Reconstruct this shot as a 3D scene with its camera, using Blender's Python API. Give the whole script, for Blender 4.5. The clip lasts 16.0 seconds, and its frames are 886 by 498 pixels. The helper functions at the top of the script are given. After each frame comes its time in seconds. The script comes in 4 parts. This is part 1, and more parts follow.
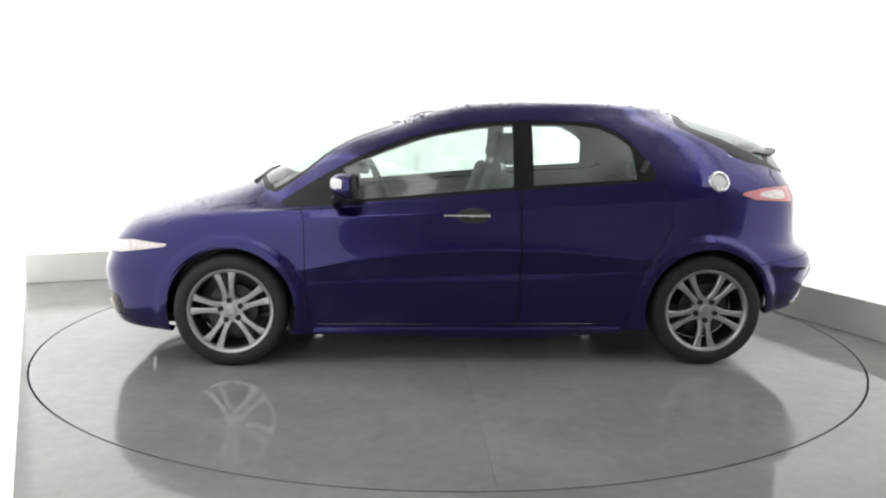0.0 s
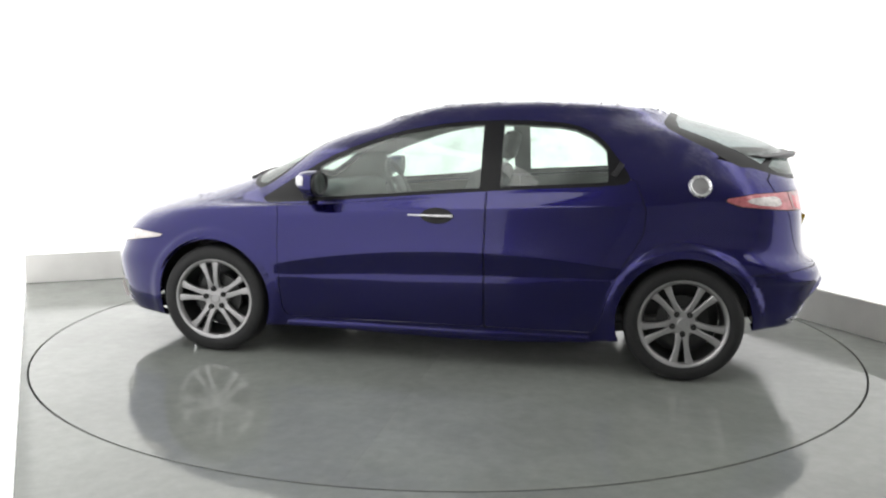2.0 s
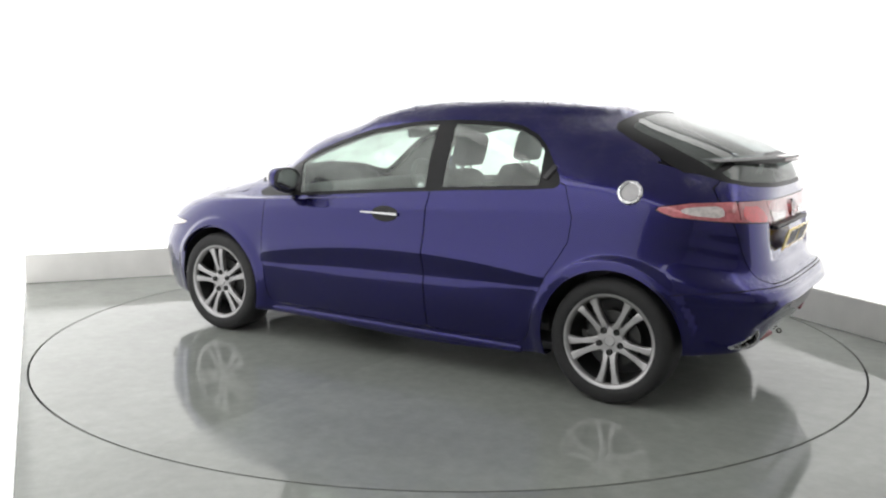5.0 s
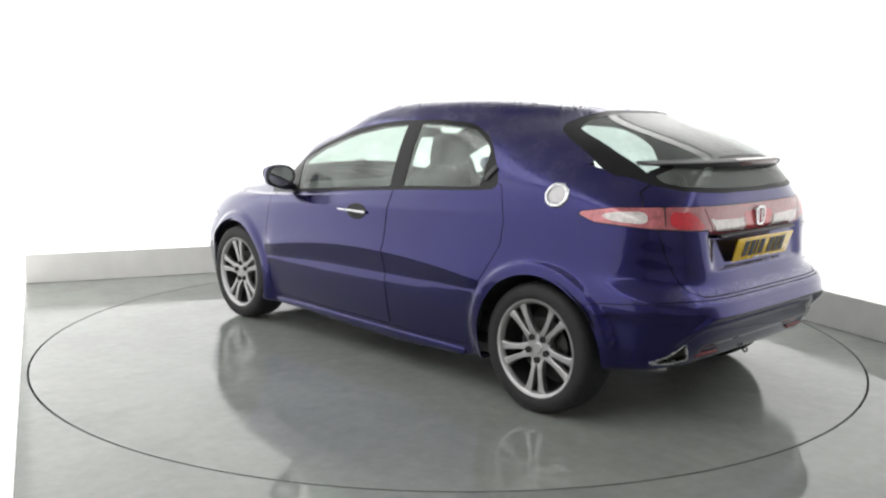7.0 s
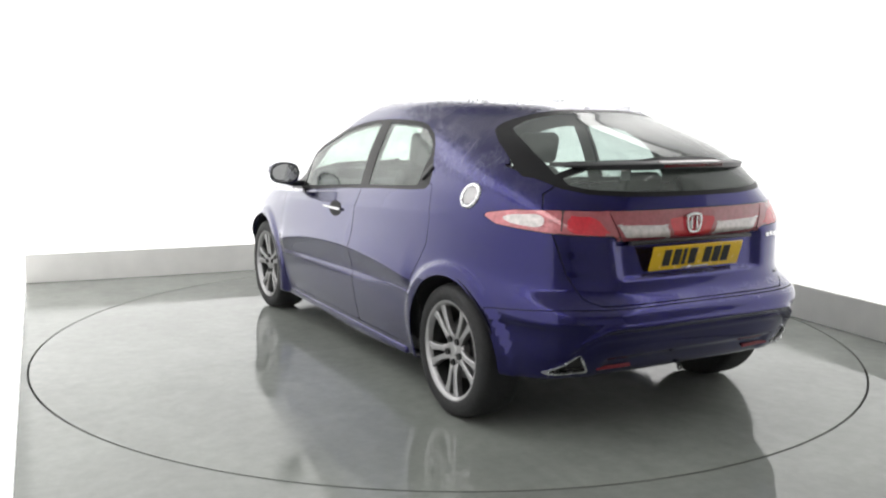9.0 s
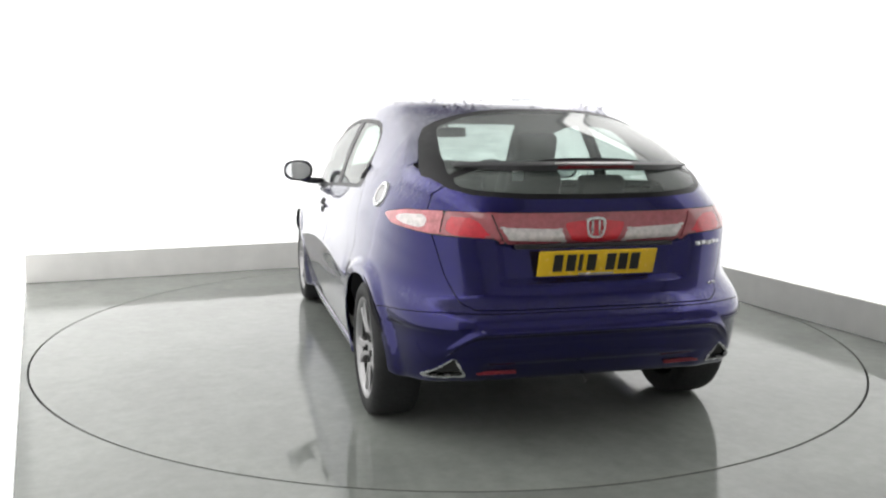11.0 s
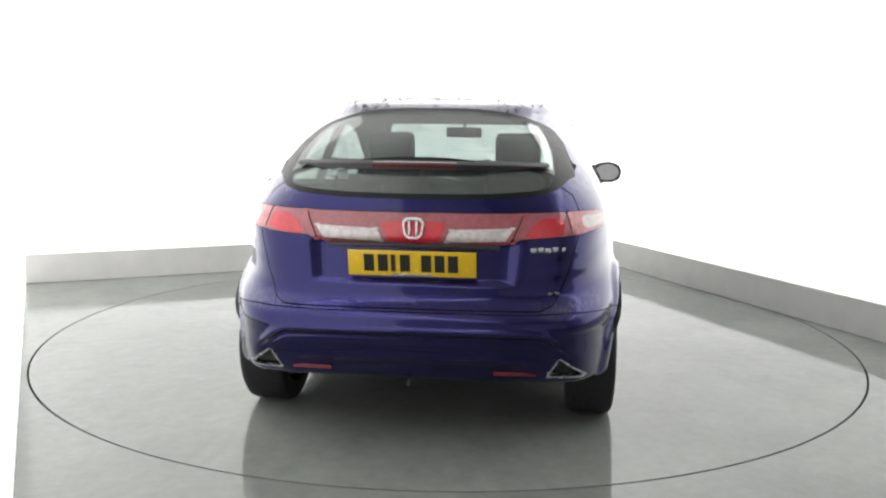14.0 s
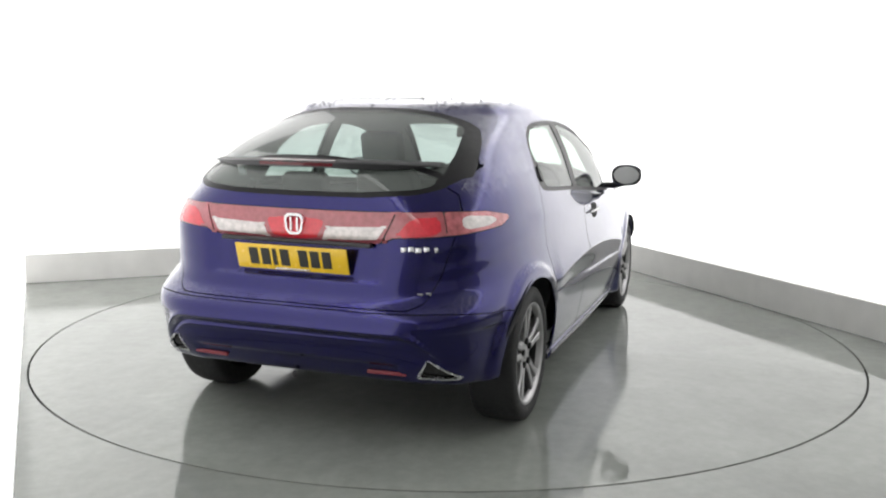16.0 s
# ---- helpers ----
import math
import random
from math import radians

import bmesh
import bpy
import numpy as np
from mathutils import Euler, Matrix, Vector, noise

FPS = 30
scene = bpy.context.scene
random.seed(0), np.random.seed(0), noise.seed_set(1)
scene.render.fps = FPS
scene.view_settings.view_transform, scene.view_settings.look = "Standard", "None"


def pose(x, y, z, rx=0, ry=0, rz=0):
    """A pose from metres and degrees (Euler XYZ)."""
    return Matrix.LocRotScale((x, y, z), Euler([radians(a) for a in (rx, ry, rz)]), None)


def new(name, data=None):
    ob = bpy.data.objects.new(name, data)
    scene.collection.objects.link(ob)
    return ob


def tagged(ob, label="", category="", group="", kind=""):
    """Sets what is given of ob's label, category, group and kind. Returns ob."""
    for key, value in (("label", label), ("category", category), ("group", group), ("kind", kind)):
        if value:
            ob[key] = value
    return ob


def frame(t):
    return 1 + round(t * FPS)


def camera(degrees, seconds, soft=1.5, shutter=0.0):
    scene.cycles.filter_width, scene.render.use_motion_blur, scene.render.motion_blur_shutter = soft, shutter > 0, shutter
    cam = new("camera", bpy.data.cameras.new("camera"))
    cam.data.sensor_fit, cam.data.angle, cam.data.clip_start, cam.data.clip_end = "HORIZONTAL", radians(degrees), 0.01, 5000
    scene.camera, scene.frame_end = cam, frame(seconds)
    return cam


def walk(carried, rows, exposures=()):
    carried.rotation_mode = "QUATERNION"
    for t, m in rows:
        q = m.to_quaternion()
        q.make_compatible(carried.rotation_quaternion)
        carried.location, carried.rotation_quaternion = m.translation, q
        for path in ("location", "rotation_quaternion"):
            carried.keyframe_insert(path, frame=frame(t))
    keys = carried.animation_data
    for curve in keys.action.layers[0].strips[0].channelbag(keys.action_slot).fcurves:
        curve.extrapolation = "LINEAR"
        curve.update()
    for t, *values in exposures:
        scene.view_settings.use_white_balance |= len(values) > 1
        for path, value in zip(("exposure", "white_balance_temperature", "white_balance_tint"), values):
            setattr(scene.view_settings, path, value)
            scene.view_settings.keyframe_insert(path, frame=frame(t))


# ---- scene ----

# ================= camera: fixed on a bracket beside the wall =================
cam = camera(52.66, 16.0, soft=2.2)
EYE = Vector((0.0, -5.6096, 1.403))
CAM_POSE = Matrix.Translation(EYE) @ pose(0, 0, 0, 90 - 8.781, 0, 0.340) @ pose(0, 0, 0, 0, 0, 0.594)
walk(cam, [(0.0, CAM_POSE), (16.0, CAM_POSE)])

# turntable: angle of the car at t seconds, degrees
def table_angle(t):
    return 183.356 - 7.0827 * t - 0.1525 * (t - 8.0) ** 2 / 64.0

TABLE_R = 2.452
ROOM_TURN = 23.4                    # the room's walls against the camera's line
CAR_OFF = Vector((-0.0885, -0.067, 0.0))

# ================= light =================
world = bpy.data.worlds.new("world")
scene.world = world
world.use_nodes = True
world.node_tree.nodes["Background"].inputs[0].default_value = (0.8, 0.85, 0.9, 1)
world.node_tree.nodes["Background"].inputs[1].default_value = 0.05
scene.view_settings.exposure = -0.42

def room_pose(u, v, z, rz=0):
    """A pose in the room's own axes: u across, v towards the far wall."""
    return pose(0, 0, 0, 0, 0, ROOM_TURN) @ pose(u, v, z, 0, 0, rz)

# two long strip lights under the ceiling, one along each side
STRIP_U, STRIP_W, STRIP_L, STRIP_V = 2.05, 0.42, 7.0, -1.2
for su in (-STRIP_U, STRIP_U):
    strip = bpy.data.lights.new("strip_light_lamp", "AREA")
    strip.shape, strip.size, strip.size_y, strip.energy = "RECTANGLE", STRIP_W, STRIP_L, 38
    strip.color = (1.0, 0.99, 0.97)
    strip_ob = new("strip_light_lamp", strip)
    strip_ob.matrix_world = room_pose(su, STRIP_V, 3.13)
WALL_GLOW = 1.42                    # emission added to the white far and side walls

# ================= materials =================
def mat(name):
    m = bpy.data.materials.new(name)
    m.use_nodes = True
    nt = m.node_tree
    return m, nt, nt.nodes["Principled BSDF"]

def noise_node(nt, scale, detail=3, rough=0.5, coord="Object"):
    tc = nt.nodes.new("ShaderNodeTexCoord")
    n = nt.nodes.new("ShaderNodeTexNoise")
    n.inputs["Scale"].default_value = scale
    n.inputs["Detail"].default_value = detail
    n.inputs["Roughness"].default_value = rough
    nt.links.new(tc.outputs[coord], n.inputs["Vector"])
    return n

def ramp(nt, src, stops):
    r = nt.nodes.new("ShaderNodeValToRGB")
    e = r.color_ramp.elements
    while len(e) < len(stops):
        e.new(0.5)
    for el, (p, c) in zip(e, stops):
        el.position = p
        el.color = (*c, 1) if len(c) == 3 else c
    nt.links.new(src, r.inputs[0])
    return r

def grey(v):
    return (v, v, v)

def bump(nt, bsdf, src, strength, dist):
    b = nt.nodes.new("ShaderNodeBump")
    b.inputs["Strength"].default_value = strength
    b.inputs["Distance"].default_value = dist
    nt.links.new(src, b.inputs["Height"])
    nt.links.new(b.outputs[0], bsdf.inputs["Normal"])

def plain(name, color, rough=0.5, metal=0.0, coat=0.0, var=0.12, scale=30.0, bumpy=0.0):
    m, nt, b = mat(name)
    n = noise_node(nt, scale, 4)
    lo = tuple(c * (1 - var) for c in color)
    hi = tuple(min(1, c * (1 + var)) for c in color)
    r = ramp(nt, n.outputs[0], [(0.3, lo), (0.7, hi)])
    nt.links.new(r.outputs[0], b.inputs["Base Color"])
    rr = ramp(nt, n.outputs[0], [(0.3, grey(rough * 0.85)), (0.7, grey(min(1, rough * 1.15)))])
    nt.links.new(rr.outputs[0], b.inputs["Roughness"])
    b.inputs["Metallic"].default_value = metal
    b.inputs["Coat Weight"].default_value = coat
    b.inputs["Coat Roughness"].default_value = 0.04
    if bumpy:
        bump(nt, b, n.outputs[0], bumpy, 0.01)
    return m

def paint_material():
    """Metallic paint under clear coat; fine water drops stand on what faces up."""
    m, nt, b = mat("violet_blue_metallic_paint")
    flake = noise_node(nt, 900, 2)
    dirt = noise_node(nt, 5, 5, 0.6)
    r = ramp(nt, flake.outputs[0], [(0.3, (0.0060, 0.0049, 0.054)), (0.72, (0.0155, 0.0125, 0.128))])
    mx = nt.nodes.new("ShaderNodeMix")
    mx.data_type = "RGBA"
    d = ramp(nt, dirt.outputs[0], [(0.55, grey(0.0)), (0.85, grey(0.06))])
    nt.links.new(d.outputs[0], mx.inputs["Factor"])
    nt.links.new(r.outputs[0], mx.inputs[6])
    mx.inputs[7].default_value = (0.07, 0.065, 0.11, 1)
    nt.links.new(mx.outputs[2], b.inputs["Base Color"])
    b.inputs["Metallic"].default_value = 0.88
    b.inputs["Roughness"].default_value = 0.22
    b.inputs["Specular IOR Level"].default_value = 0.12
    b.inputs["Coat Weight"].default_value = 1.0
    b.inputs["Coat IOR"].default_value = 1.40
    cr = ramp(nt, dirt.outputs[0], [(0.4, grey(0.02)), (0.8, grey(0.07))])
    geo = nt.nodes.new("ShaderNodeNewGeometry")
    sep = nt.nodes.new("ShaderNodeSeparateXYZ")
    nt.links.new(geo.outputs["Normal"], sep.inputs[0])
    up = ramp(nt, sep.outputs[2], [(0.45, grey(0.0)), (0.85, grey(1.0))])
    crx = nt.nodes.new("ShaderNodeMath")
    crx.operation = "MULTIPLY_ADD"
    crx.inputs[1].default_value = 0.08
    nt.links.new(up.outputs[0], crx.inputs[0])
    nt.links.new(cr.outputs[0], crx.inputs[2])
    nt.links.new(crx.outputs[0], b.inputs["Coat Roughness"])
    drops = noise_node(nt, 60, 3, 0.6)
    pools = noise_node(nt, 7, 3)
    shaped_drops = ramp(nt, drops.outputs[0], [(0.46, grey(0.0)), (0.60, grey(1.0))])
    pool_mask = ramp(nt, pools.outputs[0], [(0.40, grey(1.0)), (0.60, grey(0.1))])
    k = nt.nodes.new("ShaderNodeMath")
    k.operation = "MULTIPLY"
    nt.links.new(up.outputs[0], k.inputs[0])
    nt.links.new(pool_mask.outputs[0], k.inputs[1])
    h = nt.nodes.new("ShaderNodeMath")
    h.operation = "MULTIPLY"
    nt.links.new(shaped_drops.outputs[0], h.inputs[0])
    nt.links.new(k.outputs[0], h.inputs[1])
    bp = nt.nodes.new("ShaderNodeBump")
    bp.inputs["Strength"].default_value = 0.7
    bp.inputs["Distance"].default_value = 0.005
    nt.links.new(h.outputs[0], bp.inputs["Height"])
    nt.links.new(bp.outputs[0], b.inputs["Coat Normal"])
    return m

def glass_material(name, tint, gloss_rough=0.02, haze_lo=0.04, haze_hi=0.30):
    m = bpy.data.materials.new(name)
    m.use_nodes = True
    nt = m.node_tree
    nt.nodes.clear()
    out = nt.nodes.new("ShaderNodeOutputMaterial")
    tr = nt.nodes.new("ShaderNodeBsdfTransparent")
    tr.inputs[0].default_value = (*tint, 1)
    gl = nt.nodes.new("ShaderNodeBsdfGlossy")
    gl.inputs["Roughness"].default_value = gloss_rough
    lw = nt.nodes.new("ShaderNodeLayerWeight")
    lw.inputs[0].default_value = 0.5
    pw_ = nt.nodes.new("ShaderNodeMath")
    pw_.operation = "POWER"
    pw_.inputs[1].default_value = 5.0
    nt.links.new(lw.outputs["Facing"], pw_.inputs[0])
    fr = nt.nodes.new("ShaderNodeMath")
    fr.operation = "MULTIPLY_ADD"
    fr.inputs[1].default_value, fr.inputs[2].default_value = 0.90, 0.05
    nt.links.new(pw_.outputs[0], fr.inputs[0])
    film = nt.nodes.new("ShaderNodeBsdfDiffuse")
    film.inputs[0].default_value = (0.62, 0.69, 0.65, 1)
    haze = noise_node(nt, 4.5, 7, 0.68)
    amount = ramp(nt, haze.outputs[0], [(0.35, grey(haze_lo)), (0.70, grey(haze_hi))])
    veil = nt.nodes.new("ShaderNodeMixShader")
    nt.links.new(amount.outputs[0], veil.inputs[0])
    nt.links.new(tr.outputs[0], veil.inputs[1])
    nt.links.new(film.outputs[0], veil.inputs[2])
    mx = nt.nodes.new("ShaderNodeMixShader")
    nt.links.new(fr.outputs[0], mx.inputs[0])
    nt.links.new(veil.outputs[0], mx.inputs[1])
    nt.links.new(gl.outputs[0], mx.inputs[2])
    nt.links.new(mx.outputs[0], out.inputs[0])
    return m

def floor_material(name, dry_rough, wet_share, gloss):
    """Grey painted floor with scuffs and shallow standing water left by the wet car."""
    m, nt, b = mat(name)
    fine = noise_node(nt, 14, 8, 0.65)
    big = noise_node(nt, 0.9, 5, 0.55)
    wet = noise_node(nt, 1.5, 7, 0.62)
    ripple = noise_node(nt, 5, 3, 0.5)
    c1 = ramp(nt, fine.outputs[0], [(0.3, (0.238, 0.254, 0.234)), (0.7, (0.282, 0.297, 0.276))])
    c2 = ramp(nt, big.outputs[0], [(0.3, grey(0.82)), (0.7, grey(1.05))])
    edge = 0.62 - 0.24 * wet_share
    pool = ramp(nt, wet.outputs[0], [(edge - 0.05, grey(0.0)), (edge + 0.05, grey(1.0))])
    c3 = ramp(nt, pool.outputs[0], [(0.0, grey(1.0)), (1.0, grey(0.92))])
    last = c1
    for c in (c2, c3):
        mu = nt.nodes.new("ShaderNodeMix")
        mu.data_type, mu.blend_type = "RGBA", "MULTIPLY"
        mu.inputs["Factor"].default_value = 1.0
        nt.links.new(last.outputs[2] if last is not c1 else c1.outputs[0], mu.inputs[6])
        nt.links.new(c.outputs[0], mu.inputs[7])
        last = mu
    nt.links.new(last.outputs[2], b.inputs["Base Color"])
    rr = ramp(nt, pool.outputs[0], [(0.0, grey(dry_rough)), (1.0, grey(0.06))])
    nt.links.new(rr.outputs[0], b.inputs["Roughness"])
    b.inputs["IOR"].default_value = gloss
    bump(nt, b, ripple.outputs[0], 0.04, 0.02)
    return m

M_PAINT = paint_material()
M_FLOOR = floor_material("grey_painted_concrete", 0.15, 0.50, 1.40)
M_TABLE = floor_material("wet_grey_painted_steel", 0.10, 0.65, 1.48)
M_TABLE_DRY = floor_material("damp_grey_painted_steel", 0.14, 0.45, 1.40)
M_WALL = plain("white_wall_paint", (0.86, 0.86, 0.85), 0.6, var=0.015, scale=2.0)
def glow_wall_material():
    """White studio wall with emission added, standing in for the light on it."""
    m = plain("glowing_white_wall", (0.84, 0.84, 0.83), 0.6, var=0.015, scale=2.0)
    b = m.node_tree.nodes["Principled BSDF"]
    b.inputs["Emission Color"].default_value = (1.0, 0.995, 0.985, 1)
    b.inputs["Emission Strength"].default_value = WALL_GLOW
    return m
M_GLOW_WALL = glow_wall_material()
M_KERB = plain("off_white_kerb_paint", (0.72, 0.71, 0.69), 0.5, var=0.05, scale=6.0, bumpy=0.05)
M_ENTRY = plain("pale_entry_wall_paint", (0.80, 0.80, 0.79), 0.7, var=0.06, scale=4.0)
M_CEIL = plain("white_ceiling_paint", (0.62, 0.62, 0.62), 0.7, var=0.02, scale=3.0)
M_PIT = plain("dark_gap", (0.02, 0.02, 0.02), 0.8)
M_TYRE = plain("tyre_rubber", (0.011, 0.011, 0.012), 0.7, var=0.25, scale=60, bumpy=0.15)
M_ALLOY = plain("grey_alloy", (0.38, 0.375, 0.38), 0.34, metal=0.85, var=0.08, scale=20)
M_ALLOY_DARK = plain("brake_iron_and_rim_shade", (0.05, 0.05, 0.05), 0.45, metal=0.7, var=0.2, scale=40)
M_BLACK = plain("black_plastic", (0.018, 0.018, 0.020), 0.42, var=0.2, scale=80, bumpy=0.1)
M_GLOSSBLACK = plain("black_window_trim", (0.010, 0.010, 0.011), 0.35, var=0.1)
M_GLOSSBLACK.node_tree.nodes["Principled BSDF"].inputs["Specular IOR Level"].default_value = 0.2
M_RUBBER = plain("black_rubber_seal", (0.012, 0.012, 0.012), 0.6)
M_REFLECT = plain("red_reflector_plastic", (0.17, 0.006, 0.014), 0.42, var=0.1, scale=80)
M_CHROME = plain("satin_chrome", (0.72, 0.72, 0.73), 0.26, metal=1.0, var=0.05)
M_SILVER = plain("silver_paint", (0.55, 0.55, 0.56), 0.25, metal=0.8, var=0.05)
M_LINER = plain("grey_lining_fabric", (0.16, 0.16, 0.156), 0.9, var=0.2, scale=90, bumpy=0.2)
M_SEAT = plain("charcoal_seat_fabric", (0.045, 0.045, 0.047), 0.85, var=0.25, scale=120, bumpy=0.3)
M_DASH = plain("soft_black_dash", (0.05, 0.05, 0.052), 0.6, var=0.15, scale=70, bumpy=0.15)
M_RED = plain("red_lamp_lens", (0.58, 0.022, 0.04), 0.08, coat=1.0, var=0.12, scale=60)
M_DARKRED = plain("dark_red_lens", (0.10, 0.008, 0.012), 0.12, coat=0.6, var=0.1)
M_REDGLOSS = plain("dusky_red_garnish", (0.34, 0.085, 0.10), 0.10, coat=1.0, var=0.15, scale=40)
M_CLEARLAMP = plain("clear_lamp_lens", (0.62, 0.57, 0.56), 0.12, metal=0.15, coat=1.0, var=0.2, scale=45)
M_PINKLAMP = plain("smoky_clear_red_lens", (0.46, 0.13, 0.145), 0.10, metal=0.2, coat=1.0, var=0.3, scale=40)
for lens in (M_RED, M_REDGLOSS, M_CLEARLAMP, M_PINKLAMP):
    nt = lens.node_tree
    tc = nt.nodes.new("ShaderNodeTexCoord")
    wv = nt.nodes.new("ShaderNodeTexWave")
    wv.bands_direction = "DIAGONAL"
    wv.inputs["Scale"].default_value = 55.0
    wv.inputs["Distortion"].default_value = 0.4
    nt.links.new(tc.outputs["Object"], wv.inputs["Vector"])
    bump(nt, nt.nodes["Principled BSDF"], wv.outputs["Fac"], 0.18, 0.003)
M_PLATE = plain("yellow_plate_acrylic", (0.78, 0.50, 0.015), 0.25, coat=0.5, var=0.03)
M_INK = plain("black_plate_ink", (0.015, 0.014, 0.012), 0.4)
M_GLASS = glass_material("green_tinted_glass", (0.80, 0.91, 0.85))
M_RGLASS = glass_material("smoked_rear_glass", (0.52, 0.57, 0.57), 0.03, 0.08, 0.20)
M_LGLASS = glass_material("dark_lower_rear_glass", (0.36, 0.41, 0.40), 0.04, 0.09, 0.20)
M_MIRROR = plain("mirror_glass", (0.75, 0.76, 0.78), 0.03, metal=1.0, var=0.01)
M_BEAD = plain("water_bead", (0.95, 0.96, 0.97), 0.05, var=0.02)
M_BEAD.node_tree.nodes["Principled BSDF"].inputs["Transmission Weight"].default_value = 1.0
M_BEAD.node_tree.nodes["Principled BSDF"].inputs["IOR"].default_value = 1.33
M_STICKER = plain("white_sticker", (0.8, 0.8, 0.78), 0.5, var=0.03)

# ================= mesh helpers =================
def finish(me, smooth=True, angle=None):
    if smooth:
        for p in me.polygons:
            p.use_smooth = True
    if angle:
        me.set_sharp_from_angle(angle=radians(angle))

def part(name, bm, material, parent=None, label="", smooth=True, angle=35):
    me = bpy.data.meshes.new(name)
    bmesh.ops.recalc_face_normals(bm, faces=bm.faces)
    bm.to_mesh(me)
    bm.free()
    me.materials.append(material)
    finish(me, smooth, angle)
    ob = new(name, me)
    if parent:
        ob.parent = parent
    if label:
        tagged(ob, label)
    return ob

def box(sx, sy, sz, bev=0.0, at=(0, 0, 0), seg=2):
    bm = bmesh.new()
    bmesh.ops.create_cube(bm, size=1.0, matrix=Matrix.Translation(at) @ Matrix.Diagonal((sx, sy, sz, 1)))
    if bev:
        bmesh.ops.bevel(bm, geom=list(bm.edges), offset=bev, segments=seg, affect="EDGES", profile=0.6)
    return bm

def lathe(profile, steps=64, axis="y"):
    """Turn (radius, along) pairs round the axis."""
    bm = bmesh.new()
    rings = []
    for r, a in profile:
        ring = []
        for i in range(steps):
            c, s = math.cos(2 * math.pi * i / steps), math.sin(2 * math.pi * i / steps)
            co = (r * c, a, r * s) if axis == "y" else (r * c, r * s, a)
            ring.append(bm.verts.new(co))
        rings.append(ring)
    for ra, rb in zip(rings, rings[1:]):
        for i in range(steps):
            j = (i + 1) % steps
            bm.faces.new((ra[i], ra[j], rb[j], rb[i]))
    return bm

def prism(outline, depth, bev=0.0, seg=2):
    """A slab of the outline (x, z), from y = 0 to depth."""
    bm = bmesh.new()
    f = bm.faces.new([bm.verts.new((x, 0, z)) for x, z in outline])
    r = bmesh.ops.extrude_face_region(bm, geom=[f])
    for v in r["geom"]:
        if isinstance(v, bmesh.types.BMVert):
            v.co.y += depth
    if bev:
        bmesh.ops.bevel(bm, geom=list(bm.edges), offset=bev, segments=seg, affect="EDGES")
    return bm

def tube(points, r, sides=10):
    bm = bmesh.new()
    pts = [Vector(p) for p in points]
    rings = []
    for i, p in enumerate(pts):
        d = (pts[min(i + 1, len(pts) - 1)] - pts[max(i - 1, 0)]).normalized()
        q = d.to_track_quat("Z", "Y")
        rings.append([bm.verts.new(p + q @ Vector((r * math.cos(2 * math.pi * k / sides), r * math.sin(2 * math.pi * k / sides), 0))) for k in range(sides)])
    for a, b in zip(rings, rings[1:]):
        for k in range(sides):
            bm.faces.new((a[k], a[(k + 1) % sides], b[(k + 1) % sides], b[k]))
    bm.faces.new(rings[0])
    bm.faces.new(rings[-1])
    return bm

def xform(bm, m):
    bmesh.ops.transform(bm, matrix=m, verts=bm.verts)
    return bm

def join(*bms):
    out = bmesh.new()
    for b in bms:
        me = bpy.data.meshes.new("tmp")
        b.to_mesh(me)
        b.free()
        out.from_mesh(me)
        bpy.data.meshes.remove(me)
    return out

# ================= the room =================
WALL_L, WALL_R, WALL_F, WALL_B, ROOM_H = -2.49, 2.47, 2.65, -6.6, 3.2
GLOW_END = -3.6

def wall(name, u0, u1, v0, v1, material):
    bm = box(u1 - u0, v1 - v0, ROOM_H + 0.2, 0.0, ((u0 + u1) / 2, (v0 + v1) / 2, ROOM_H / 2))
    ob = part(name, bm, material, smooth=False, angle=None)
    ob.matrix_world = room_pose(0, 0, 0)
    return tagged(ob, "plain white studio wall with an even added glow", "wall", kind="structure")

wall("wall_north", WALL_L - 0.2, WALL_R + 0.2, WALL_F, WALL_F + 0.2, M_GLOW_WALL)
wall("wall_east", WALL_R, WALL_R + 0.2, GLOW_END, WALL_F, M_GLOW_WALL)
west = wall("wall_west", -0.2, 0.0, GLOW_END - WALL_F, 0.0, M_GLOW_WALL)
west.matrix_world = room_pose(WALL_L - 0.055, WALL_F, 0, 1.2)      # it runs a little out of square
# unseen entry bay added round the camera; its walls lack the added glow
for nm, u0, u1, v0, v1, mt in (("wall_entry_east", WALL_R, WALL_R + 0.2, WALL_B, GLOW_END, M_WALL), ("wall_entry_west", WALL_L - 0.2, WALL_L, WALL_B, GLOW_END, M_WALL),
                               ("wall_south", WALL_L - 0.2, WALL_R + 0.2, WALL_B - 0.2, WALL_B, M_ENTRY)):
    tagged(wall(nm, u0, u1, v0, v1, mt), "unseen pale wall added round the camera, without the glow")

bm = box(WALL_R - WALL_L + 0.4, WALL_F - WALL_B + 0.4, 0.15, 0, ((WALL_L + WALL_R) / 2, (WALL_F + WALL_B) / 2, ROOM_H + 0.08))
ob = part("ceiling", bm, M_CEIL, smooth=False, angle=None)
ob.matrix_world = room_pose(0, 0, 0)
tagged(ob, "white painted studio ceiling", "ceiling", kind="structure")

